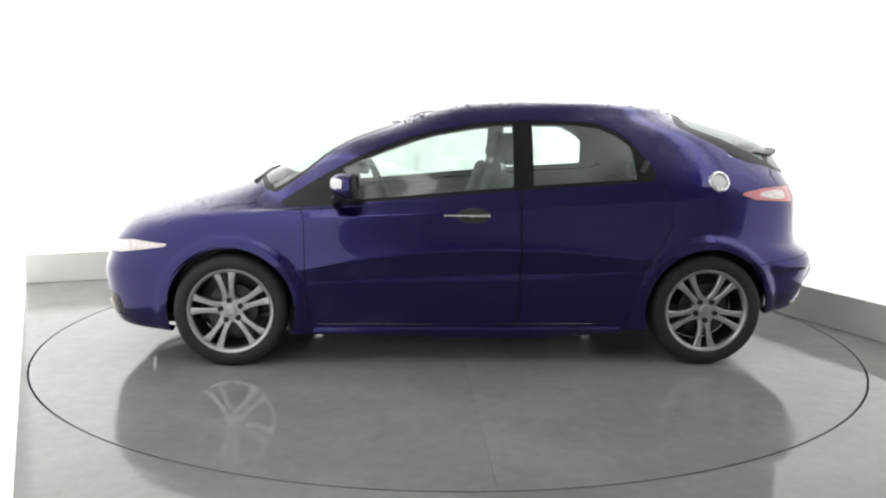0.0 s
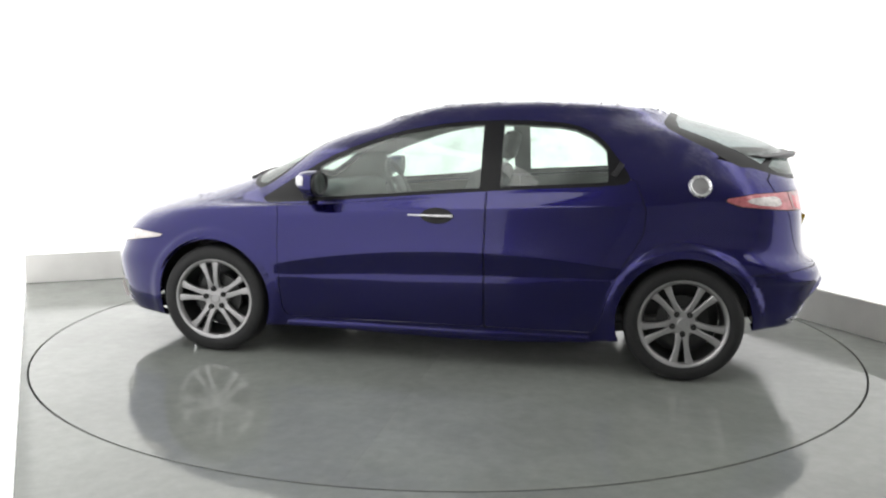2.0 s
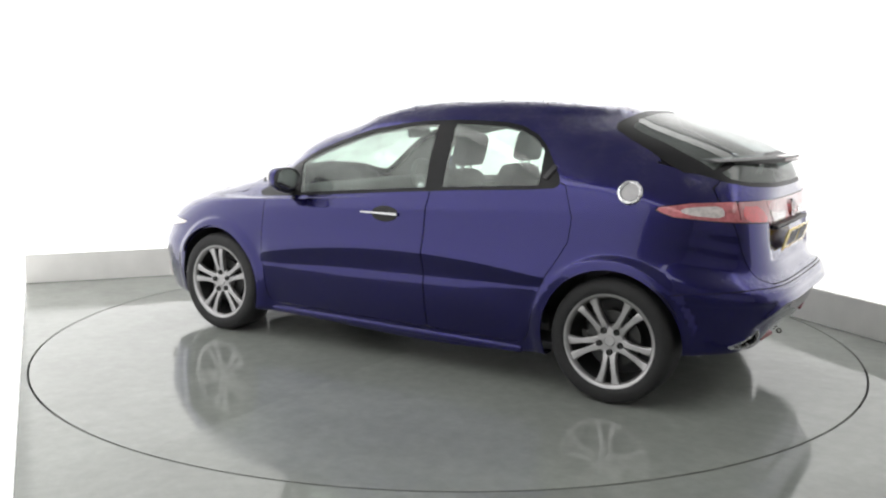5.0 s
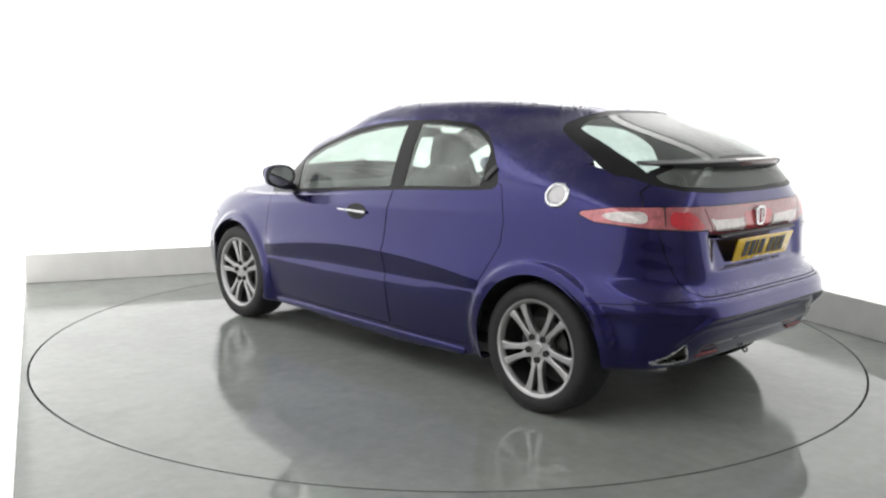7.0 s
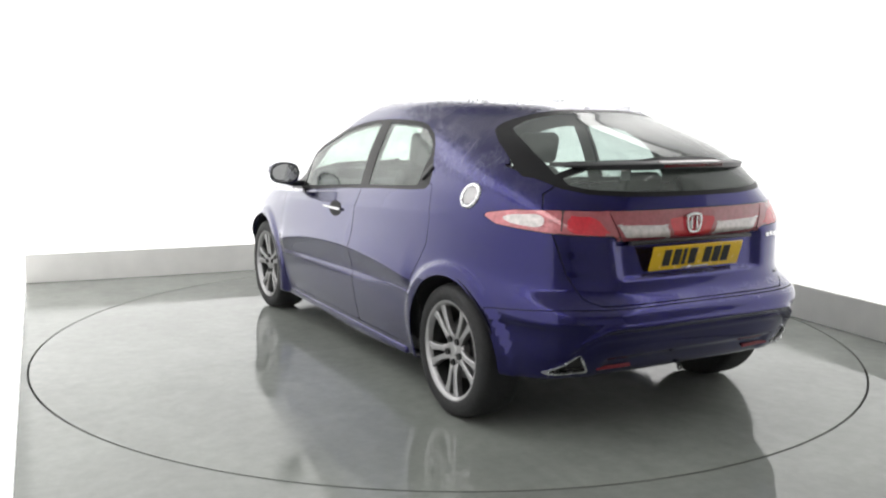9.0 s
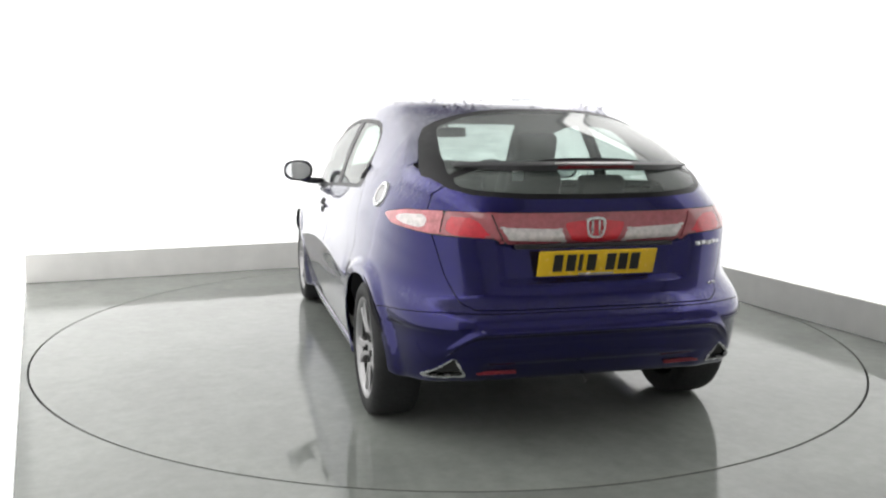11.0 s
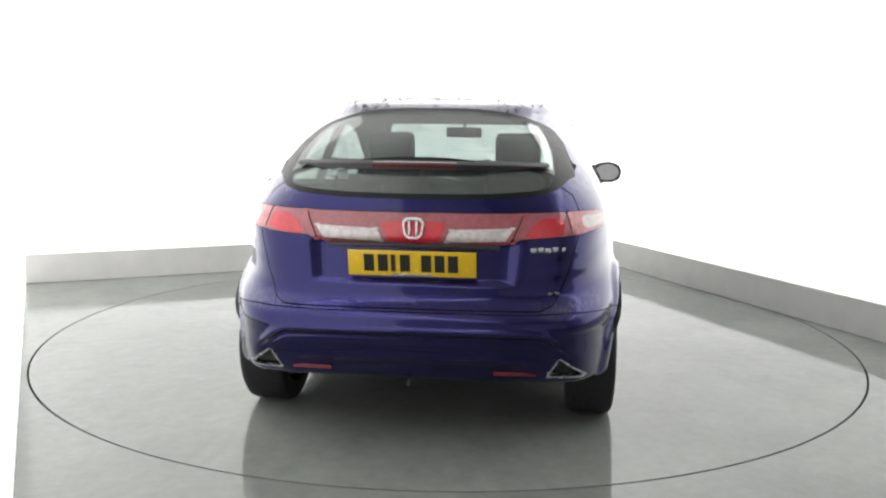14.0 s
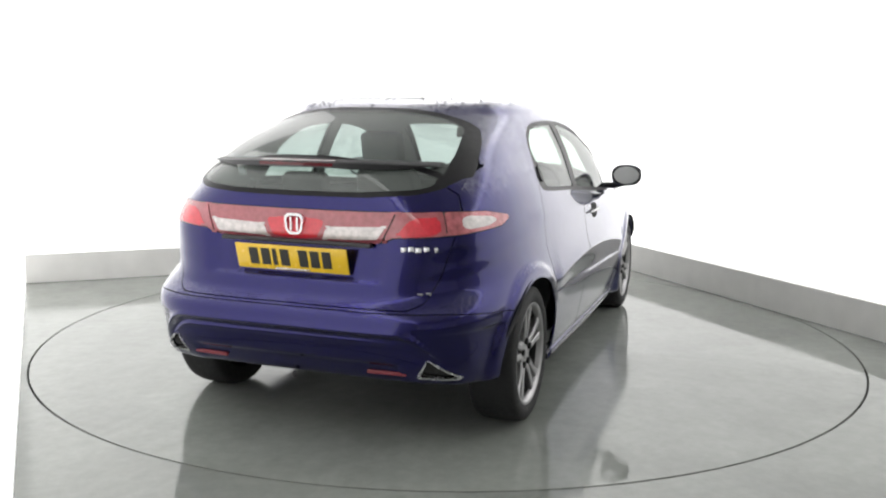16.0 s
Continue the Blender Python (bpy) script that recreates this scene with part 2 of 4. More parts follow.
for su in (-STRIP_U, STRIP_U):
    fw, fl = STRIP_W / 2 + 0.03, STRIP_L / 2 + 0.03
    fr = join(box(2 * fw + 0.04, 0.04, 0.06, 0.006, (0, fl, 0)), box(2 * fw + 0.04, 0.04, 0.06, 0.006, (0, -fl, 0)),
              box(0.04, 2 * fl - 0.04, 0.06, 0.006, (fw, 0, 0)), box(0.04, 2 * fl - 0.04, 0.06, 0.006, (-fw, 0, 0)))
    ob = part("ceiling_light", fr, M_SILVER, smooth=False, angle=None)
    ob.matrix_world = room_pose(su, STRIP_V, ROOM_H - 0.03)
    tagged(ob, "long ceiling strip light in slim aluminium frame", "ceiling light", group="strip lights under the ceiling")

def kerb(name, u0, u1, v0, v1):
    bm = box(u1 - u0, v1 - v0, 0.235, 0.006, ((u0 + u1) / 2, (v0 + v1) / 2, 0.1175))
    ob = part(name, bm, M_KERB, smooth=False, angle=None)
    ob.matrix_world = room_pose(0, 0, 0)
    return tagged(ob, "low off-white plinth along the foot of the wall", "plinth", kind="structure")

kerb("baseboard_north", WALL_L - 0.052, WALL_R - 0.03, WALL_F - 0.03, WALL_F - 0.001)
kerb("baseboard_east", WALL_R - 0.03, WALL_R - 0.001, WALL_B + 0.01, WALL_F - 0.001)

# floor with a round hole, and the turntable in it
bm = bmesh.new()
STEPS = 144
hole = TABLE_R + 0.006
inner, outer, under = [], [], []
for i in range(STEPS):
    a = 2 * math.pi * i / STEPS
    inner.append(bm.verts.new((hole * math.cos(a), hole * math.sin(a), 0)))
    under.append(bm.verts.new((hole * math.cos(a), hole * math.sin(a), -0.05)))
    c, s = math.cos(a), math.sin(a)
    reach = min(abs((WALL_R + 0.1 if c > 0 else WALL_L - 0.1) / c) if abs(c) > 1e-6 else 1e9,
                abs((WALL_F + 0.1 if s > 0 else WALL_B - 0.1) / s) if abs(s) > 1e-6 else 1e9)
    outer.append(bm.verts.new((reach * c, reach * s, 0)))
for i in range(STEPS):
    j = (i + 1) % STEPS
    bm.faces.new((inner[i], outer[i], outer[j], inner[j]))
    bm.faces.new((inner[i], inner[j], under[j], under[i]))
ob = part("floor", bm, M_FLOOR, smooth=False, angle=None)
ob.matrix_world = room_pose(0, 0, 0)
tagged(ob, "grey-green painted concrete floor, damp in places", "floor", kind="structure")

bm = bmesh.new()
bmesh.ops.create_circle(bm, cap_ends=True, segments=96, radius=TABLE_R + 0.3, matrix=Matrix.Translation((0, 0, -0.06)))
ob = part("floor_pit", bm, M_PIT, smooth=False, angle=None)
tagged(ob, "dark pit beneath the turntable", "pit", kind="structure")

turntable = new("turntable")
tagged(turntable, "flush round turntable of damp grey painted steel", "turntable")
rb = TABLE_R - 0.006
SEAM = -0.06                        # the deck's two plates meet across the car

def deck_plate(sign, material, label):
    b = bmesh.new()
    c0 = SEAM + sign * 0.0003
    h = math.acos(sign * c0 / rb)
    mid_ = 0.0 if sign > 0 else math.pi
    rim_ = [(rb * math.cos(mid_ + h * (2 * i / 90 - 1)), rb * math.sin(mid_ + h * (2 * i / 90 - 1))) for i in range(91)]
    up_ = [b.verts.new((x, y, 0)) for x, y in rim_]
    dn_ = [b.verts.new((x, y, -0.03)) for x, y in rim_]
    b.faces.new(up_)
    for i in range(91):
        j = (i + 1) % 91
        b.faces.new((up_[i], up_[j], dn_[j], dn_[i]))
    return part("deck_plate", b, material, turntable, label, smooth=False, angle=None)

deck_plate(1, M_TABLE, "wet grey deck plate with puddles")
deck_plate(-1, M_TABLE_DRY, "damp grey deck plate")

# ================= the car =================
car = new("car")
tagged(car, "wet violet-blue five-door hatchback parked on the turntable", "car")

def car_part(name, bm, material, parent=None, label="", **kw):
    if parent is None:
        bmesh.ops.translate(bm, verts=bm.verts, vec=CAR_OFF)
        return part(name, bm, material, car, label, **kw)
    bmesh.ops.translate(bm, verts=bm.verts, vec=CAR_OFF)
    return part(name, bm, material, parent, label, **kw)

WB = 2.635
HUB_F, HUB_R, HUB_Z = WB / 2, -WB / 2, 0.312

def interp(x, table):
    """Smooth interpolation of (x, value) pairs, x ascending."""
    xs = np.array([p[0] for p in table], float)
    vs = np.array([p[1] for p in table], float)
    if len(xs) < 2:
        return np.full_like(x, vs[0])
    d = np.gradient(vs, xs)
    i = np.clip(np.searchsorted(xs, x) - 1, 0, len(xs) - 2)
    h = xs[i + 1] - xs[i]
    t = np.clip((x - xs[i]) / h, 0, 1)
    return ((2 * t**3 - 3 * t**2 + 1) * vs[i] + (t**3 - 2 * t**2 + t) * h * d[i]
            + (-2 * t**3 + 3 * t**2) * vs[i + 1] + (t**3 - t**2) * h * d[i + 1])

HALF_COLS = 124

def loop(front, rear, half, nf, nr, heights, crown_f=0.0, crown_r=0.0):
    """One level line of half the body, from the nose round the side to the tail."""
    def arm(a, n, sign):
        ph = np.linspace(0, math.pi / 2, 600)
        r = ((np.cos(ph) / a) ** n + (np.sin(ph) / max(half, 1e-6)) ** n) ** (-1 / n)
        return sign * r * np.cos(ph), r * np.sin(ph)
    out = []
    for a, n, sign in ((front, nf, 1), (-rear, nr, -1)):
        x, y = arm(a, n, sign)
        s = np.concatenate([[0], np.cumsum(np.hypot(np.diff(x), np.diff(y)))])
        u = np.linspace(0, s[-1], HALF_COLS + 1)
        out.append((np.interp(u, s, x), np.interp(u, s, y)))
    x = np.concatenate([out[0][0], out[1][0][::-1][1:]])
    y = np.concatenate([out[0][1], out[1][1][::-1][1:]])
    z = interp(x, heights)
    k = 1 - np.clip(y / max(half, 1e-6), 0, 1) ** 2
    z = z + np.where(x > 0, crown_f, crown_r) * k
    return np.stack([x, y, z], 1)

LOOPS = [
    loop(1.99, -1.90, 0.770, 5.0, 6.0, [(-1.9, 0.305), (-1.4, 0.27), (-0.9, 0.185), (0.9, 0.175), (1.5, 0.19), (2.0, 0.20)]),
    loop(2.04, -1.955, 0.855, 5.0, 6.0, [(-1.9, 0.30), (-1.4, 0.265), (-0.9, 0.19), (0.9, 0.18), (1.5, 0.19), (2.0, 0.20)]),
    loop(2.08, -2.005, 0.868, 5.0, 5.8, [(-2.0, 0.365), (-1.4, 0.345), (-0.9, 0.255), (0.9, 0.25), (1.5, 0.26), (2.1, 0.27)]),
    loop(2.10, -2.045, 0.878, 5.2, 5.4, [(-2.0, 0.47), (-1.4, 0.50), (-0.9, 0.52), (0.9, 0.46), (1.5, 0.42), (2.1, 0.40)]),
    loop(2.105, -2.060, 0.886, 5.2, 5.2, [(-2.0, 0.575), (-1.4, 0.62), (-0.9, 0.64), (0.9, 0.60), (1.5, 0.54), (2.1, 0.50)]),
    loop(2.085, -1.988, 0.877, 5.0, 4.5, [(-2.0, 0.655), (-1.4, 0.75), (-0.9, 0.76), (0.9, 0.71), (1.5, 0.63), (2.1, 0.58)]),
    loop(2.05, -1.966, 0.862, 5.0, 4.8, [(-2.0, 0.75), (-1.4, 0.87), (-0.9, 0.88), (0.9, 0.79), (1.5, 0.715), (2.1, 0.655)], 0.01),
    loop(1.96, -1.945, 0.836, 4.5, 5.4, [(-2.0, 0.89), (-1.4, 0.96), (-0.9, 0.975), (0.0, 0.925), (0.9, 0.855), (1.5, 0.806), (2.0, 0.722)], 0.062),
    loop(1.25, -1.930, 0.818, 4.4, 4.4, [(-2.0, 1.01), (-1.4, 1.055), (-1.0, 1.045), (-0.3, 0.990), (0.67, 0.905), (1.0, 0.895), (1.25, 0.955)], 0.055),
    loop(0.80, -1.880, 0.744, 4.8, 2.95, [(-1.9, 1.165), (-1.3, 1.225), (-0.9, 1.215), (0.0, 1.19), (0.5, 1.17), (0.8, 1.20)], 0.010, 0.02),
    loop(0.43, -1.330, 0.642, 3.7, 3.0, [(-1.35, 1.355), (-0.9, 1.374), (-0.4, 1.384), (0.1, 1.362), (0.45, 1.325)], 0.015, 0.03),
    loop(0.24, -1.140, 0.560, 2.6, 3.6, [(-1.2, 1.420), (-0.8, 1.444), (-0.4, 1.447), (0.1, 1.414), (0.3, 1.378)], 0.012, 0.012),
    loop(0.05, -0.900, 0.0005, 2.0, 2.0, [(-0.9, 1.467), (-0.4, 1.472), (0.05, 1.449)]),
]

ROWS = 13

def skin():
    """The whole half skin as a grid, spanning the level lines."""
    L = np.stack(LOOPS)                                  # loops, columns, 3
    ext = np.concatenate([2 * L[:1] - L[1:2], L, 2 * L[-1:] - L[-2:-1]])
    ext[-1] = L[-2] * np.array((1, -1, 1))
    rows = []
    n = len(L)
    for k in range(n - 1):
        p0, p1, p2, p3 = ext[k], ext[k + 1], ext[k + 2], ext[k + 3]
        def knot(a, b):
            return np.maximum(np.linalg.norm(b - a, axis=1, keepdims=True), 1e-5) ** 0.5
        t1 = knot(p0, p1)
        t2 = t1 + knot(p1, p2)
        t3 = t2 + knot(p2, p3)
        for j in range(ROWS + (k == n - 2)):
            t = t1 + (t2 - t1) * j / ROWS
            a1 = (t1 - t) / t1 * p0 + t / t1 * p1
            a2 = (t2 - t) / (t2 - t1) * p1 + (t - t1) / (t2 - t1) * p2
            a3 = (t3 - t) / (t3 - t2) * p2 + (t - t2) / (t3 - t2) * p3
            b1 = (t2 - t) / t2 * a1 + t / t2 * a2
            b2 = (t3 - t) / (t3 - t1) * a2 + (t - t1) / (t3 - t1) * a3
            rows.append((t2 - t) / (t2 - t1) * b1 + (t - t1) / (t2 - t1) * b2)
    return np.stack(rows)

def smoothstep(a, b, x):
    t = np.clip((x - a) / (b - a), 0, 1)
    return t * t * (3 - 2 * t)

def shaped(G):
    """Wheel-arch lips, door crease and the step in the rear bumper."""
    x, y, z = G[..., 0].copy(), G[..., 1].copy(), G[..., 2].copy()
    side = smoothstep(0.60, 0.80, y)
    for hx in (HUB_F, HUB_R):
        r = np.hypot(x - hx, z - HUB_Z)
        y += (0.013 if hx > 0 else 0.019) * side * smoothstep(0.428, 0.390, r) * (z > 0.15)
    doors = smoothstep(1.02, 0.86, np.abs(x + 0.04)) * side
    crease = 0.475 + 0.032 * (0.9 - x)
    ridge = 0.655 - 0.075 * ((x + 0.04) / 0.9) ** 2 - 0.02 * x
    d = np.sqrt((z - ridge) ** 2 + 0.007 ** 2)
    y += doors * np.where(z > ridge, 0.022 * np.exp(-(d - 0.007) / 0.055), 0.022 - 0.040 * smoothstep(-0.10, 0.15, d) ** 1.0 + 0.040 * smoothstep(-0.10, 0.15, 0.007))
    y -= doors * 0.034 * smoothstep(0.50, 0.20, z)
    y += doors * 0.007 * smoothstep(crease + 0.008, crease - 0.008, z) * smoothstep(0.20, 0.32, z)
    shoulder = 0.868 - 0.052 * x
    y += side * smoothstep(1.2, 0.95, np.abs(x + 0.15)) * 0.006 * np.exp(-np.sqrt((z - shoulder) ** 2 + 0.006 ** 2) / 0.03)
    rear = smoothstep(-1.75, -1.85, x)
    ay = np.abs(y)
    bend = 0.5 * (ay - 0.53 + np.sqrt((ay - 0.53) ** 2 + 0.03 ** 2))
    edge = 0.518 - 0.75 * bend
    x += rear * 0.030 * smoothstep(edge + 0.012, edge - 0.016, z) * smoothstep(0.70, 0.58, ay)
    x -= rear * 0.016 * np.exp(-((z - edge - 0.016) / 0.015) ** 2) * smoothstep(0.68, 0.56, ay)
    x -= rear * 0.006 * np.exp(-((z - edge + 0.034) / 0.011) ** 2) * smoothstep(0.66, 0.56, ay)
    flank = smoothstep(-1.62, -1.74, x) * smoothstep(0.55, 0.66, ay)
    y -= flank * 0.010 * smoothstep(0.535, 0.523, z)
    x += rear * 0.012 * smoothstep(0.395, 0.380, z) * smoothstep(0.50, 0.45, ay)
    # plate recess
    x += rear * 0.022 * smoothstep(0.44 + (z - 0.72) * 0.1, 0.36 + (z - 0.72) * 0.1, ay) * smoothstep(0.70, 0.73, z) * smoothstep(0.90, 0.865, z)
    return np.stack([x, y, z], -1)

GRID = shaped(skin())
def grid_normals(G):
    du = np.gradient(G, axis=1)
    dv = np.gradient(G, axis=0)
    n = np.cross(dv, du)
    n /= np.maximum(np.linalg.norm(n, axis=2, keepdims=True), 1e-9)
    return n
NORM = grid_normals(GRID)
if NORM[len(NORM) // 3, HALF_COLS, 1] < 0:
    NORM = -NORM
NORM[-1] = (0, 0, 1)
NORM[:, 0, 1] = 0
NORM[:, -1, 1] = 0

class Skin:
    """Half a body's skin that can be cut along outlines and parted."""
    def __init__(self):
        self.bm = bmesh.new()
        R, Cn = GRID.shape[:2]
        vs = [[self.bm.verts.new(GRID[i, j]) for j in range(Cn)] for i in range(R)]
        self.n = {}
        for i in range(R):
            for j in range(Cn):
                self.n[vs[i][j]] = Vector(NORM[i, j])
        for i in range(R - 1):
            for j in range(Cn - 1):
                self.bm.faces.new((vs[i][j], vs[i][j + 1], vs[i + 1][j + 1], vs[i + 1][j]))

    def cut(self, f, near):
        """Split faces along f = 0 where near(v) holds."""
        val = {}
        for v in self.bm.verts:
            if near(v.co):
                d = f(v.co)
                val[v] = 0.0 if abs(d) < 4e-4 else d
        for e in [e for e in self.bm.edges if e.verts[0] in val and e.verts[1] in val]:
            a, b = e.verts
            da, db = val[a], val[b]
            if da * db < 0:
                k = da / (da - db)
                na, nb = self.n[a], self.n[b]
                _, v = bmesh.utils.edge_split(e, a, k)
                self.n[v] = na.lerp(nb, k).normalized()
                val[v] = 0.0
        for fc in list(self.bm.faces):
            on = [v for v in fc.verts if val.get(v) == 0.0]
            if len(on) >= 2 and any(val.get(v, 0) > 0 for v in fc.verts) and any(val.get(v, 0) < 0 for v in fc.verts):
                done = False
                for i in range(len(on)):
                    for j in range(i + 1, len(on)):
                        if done or any(on[j] in e.verts for e in on[i].link_edges if e in fc.edges):
                            continue
                        bmesh.utils.face_split(fc, on[i], on[j])
                        done = True

    def take(self, f, near):
        """Cut along f = 0 and lift out the faces inside."""
        self.cut(f, near)
        got = []
        for fc in list(self.bm.faces):
            if all(near(v.co) for v in fc.verts) and f(fc.calc_center_median()) < 0:
                got.append(([(v.co.copy(), self.n[v]) for v in fc.verts]))
                self.bm.faces.remove(fc)
        return got

    def rest(self):
        return [[(v.co.copy(), self.n[v]) for v in fc.verts] for fc in self.bm.faces]

def sheet(faces, mirror=0, push=0.0, lip=0.0):
    """A mesh from lifted faces. mirror: 0 this side, 1 the other, 2 both; push: metres outwards; lip: depth of the turned-in edge."""
    verts, norms, polys, index = [], [], [], {}
    sides = {0: (1,), 1: (-1,), 2: (1, -1)}[mirror]
    for s in sides:
        for fc in faces:
            ids = []
            for co, n in fc:
                y = 0.0 if (abs(co.y) < 7e-4 and mirror == 2) else co.y * s
                nn = Vector((n.x, n.y * s, n.z))
                p = Vector((co.x, y, co.z)) + nn * push
                key = (round(p.x, 5), round(p.y, 5), round(p.z, 5))
                if key not in index:
                    index[key] = len(verts)
                    verts.append(p)
                    norms.append(nn)
                if index[key] not in ids:
                    ids.append(index[key])
            if len(ids) > 2:
                polys.append(ids if s > 0 else ids[::-1])
    root = list(range(len(verts)))
    def find(i):
        while root[i] != i:
            root[i] = root[root[i]]
            i = root[i]
        return i
    for p in polys:
        for i in p[1:]:
            root[find(i)] = find(p[0])
    size = {}
    for p in polys:
        size[find(p[0])] = size.get(find(p[0]), 0) + 1
    if max(size.values()) > 200:
        polys = [p for p in polys if size[find(p[0])] > 12]
    count = {}
    for p in polys:
        for a, b in zip(p, p[1:] + p[:1]):
            k = (min(a, b), max(a, b))
            count[k] = None if k in count else (a, b)
    skin_count = len(polys)
    if lip:
        low = {}
        for e in [e for e in count.values() if e]:
            quad = []
            for i in e:
                for tag, dep in ((0, 0.0), (1, lip)):
                    if (i, tag) not in low:
                        low[(i, tag)] = len(verts)
                        verts.append(verts[i] - norms[i] * dep)
                        norms.append(None)
            a, b = e
            polys.append([low[(b, 0)], low[(a, 0)], low[(a, 1)], low[(b, 1)]])
    me = bpy.data.meshes.new("skin")
    me.from_pydata([v + CAR_OFF for v in verts], [], polys)
    for i, p in enumerate(me.polygons):
        p.use_smooth = i < skin_count
    me.update()
    cn = [tuple(n) if n else (0.0, 0.0, 0.0) for n in norms]
    me.normals_split_custom_set_from_vertices(cn)
    return me

def skin_part(name, faces, material, parent=None, label="", mirror=0, push=0.0, lip=0.010):
    me = sheet(faces, mirror, push, lip)
    me.name = name
    me.materials.append(material)
    ob = new(name, me)
    ob.parent = parent or car
    if label:
        tagged(ob, label)
    return ob

def poly_sdf(poly):
    P = [Vector(p) for p in poly]
    def f(x, z):
        d, inside = 1e9, False
        q = Vector((x, z))
        for a, b in zip(P, P[1:] + P[:1]):
            e, w = b - a, q - a
            k = max(0.0, min(1.0, w.dot(e) / e.length_squared))
            d = min(d, (w - e * k).length_squared)
            if (a.y > z) != (b.y > z) and x < (b.x - a.x) * (z - a.y) / (b.y - a.y) + a.x:
                inside = not inside
        d = math.sqrt(d)
        return -d if inside else d
    return f

def rounded(poly, times=2):
    """Cut the corners of an outline."""
    for _ in range(times):
        out = []
        for a, b in zip(poly, poly[1:] + poly[:1]):
            out.append((a[0] * 0.8 + b[0] * 0.2, a[1] * 0.8 + b[1] * 0.2))
            out.append((a[0] * 0.2 + b[0] * 0.8, a[1] * 0.2 + b[1] * 0.8))
        poly = out
    return poly

sk = Skin()
GAP = 0.0019

def bounds(poly, m=0.06):
    xs, zs = [p[0] for p in poly], [p[1] for p in poly]
    return min(xs) - m, max(xs) + m, min(zs) - m, max(zs) + m

def on_side(poly, ymin=0.35):
    x0, x1, z0, z1 = bounds(poly)
    return lambda c: c.y > ymin and x0 < c.x < x1 and z0 < c.z < z1

# wheel openings
for hx in (HUB_F, HUB_R):
    fa = lambda c, hx=hx: math.hypot(c.x - hx, c.z - HUB_Z) - 0.352
    sk.take(fa, lambda c, hx=hx: c.y > 0.5 and abs(c.x - hx) < 0.46 and c.z < 0.75)

# side glass: the dark surround, then the panes in it
DLO = rounded([(1.10, 0.868), (0.85, 1.030), (0.58, 1.175), (0.27, 1.285), (-0.07, 1.345), (-0.40, 1.358), (-0.70, 1.345),
               (-0.86, 1.275), (-1.00, 1.10), (-1.02, 1.05), (-0.98, 1.025), (-0.30, 0.982), (0.67, 0.898)], 1)
dlo = poly_sdf(DLO)
near = on_side(DLO, 0.40)
fd = lambda c: dlo(c.x, c.z)
pane_f = lambda c: max(dlo(c.x, c.z) + 0.020, c.x - 0.68 - (c.z - 0.95) * 0.15, -0.225 - c.x)
pane_r = lambda c: max(dlo(c.x, c.z) + 0.020, c.x + 0.335, -0.900 - c.x + (c.z - 1.1) * 0.1)
P_FRONT = sk.take(pane_f, near)
P_REAR = sk.take(pane_r, near)
P_TRIM = sk.take(fd, near)

# doors
FRONT_DOOR = [(0.935, 0.885), (0.915, 0.80), (0.905, 0.40), (0.895, 0.28), (0.86, 0.235), (-0.26, 0.235), (-0.26, 1.05), (0.5, 1.0), (0.80, 0.95)]
REAR_DOOR = [(-0.266, 1.05), (-0.95, 1.07), (-1.045, 1.055), (-1.105, 0.90), (-1.095, 0.78), (-1.045, 0.69), (-0.975, 0.58), (-0.915, 0.42), (-0.885, 0.30), (-0.85, 0.235), (-0.266, 0.235)]
taken = {}
for nm, poly in (("front", FRONT_DOOR), ("rear", REAR_DOOR)):
    sd = poly_sdf(poly)
    nr_ = on_side(poly, 0.5)
    taken[nm] = sk.take(lambda c, sd=sd: sd(c.x, c.z) + GAP, nr_)
    taken[nm + "_gap"] = sk.take(lambda c, sd=sd: sd(c.x, c.z) - GAP, nr_)

# windscreen, rear screen (seen from above) and bonnet
def plan(poly):
    s = poly_sdf(poly)
    return lambda c: s(c.x, c.y)
WS = [(1.235, -0.1), (1.225, 0.30), (1.155, 0.60), (1.09, 0.665), (0.75, 0.595), (0.43, 0.515), (0.385, 0.47), (0.42, 0.25), (0.435, -0.1)]
ws = plan(WS)
top = lambda x0, x1, z0: (lambda c: x0 < c.x < x1 and c.z > z0)
P_WS = sk.take(lambda c: ws(c) + 0.03, top(0.2, 1.4, 0.86))
P_WSB = sk.take(ws, top(0.2, 1.4, 0.86))
RS = [(-1.235, -0.1), (-1.225, 0.30), (-1.185, 0.50), (-1.20, 0.555), (-1.30, 0.60), (-1.52, 0.650), (-1.80, 0.660), (-1.872, 0.60), (-1.885, 0.3), (-1.89, -0.1)]
rs = plan(RS)
rs_foot = lambda c: 1.168 - 0.4 * max(0.0, c.y - 0.45) - c.z
P_RS = sk.take(lambda c: max(rs(c) + 0.045 + 0.05 * smoothstep(0.35, 0.60, c.y), rs_foot(c) + 0.02), top(-2.0, -1.0, 1.12))
P_RSB = sk.take(lambda c: max(rs(c), rs_foot(c)), top(-2.0, -1.0, 1.12))
BON = [(2.03, -0.1), (2.015, 0.35), (1.95, 0.52), (1.75, 0.64), (1.45, 0.705), (1.20, 0.715), (1.165, 0.62), (1.235, 0.30), (1.25, -0.1)]
bo = plan(BON)
P_BON = sk.take(lambda c: bo(c) + GAP, top(1.0, 2.2, 0.60))
P_BONGAP = sk.take(lambda c: bo(c) - GAP, top(1.0, 2.2, 0.60))

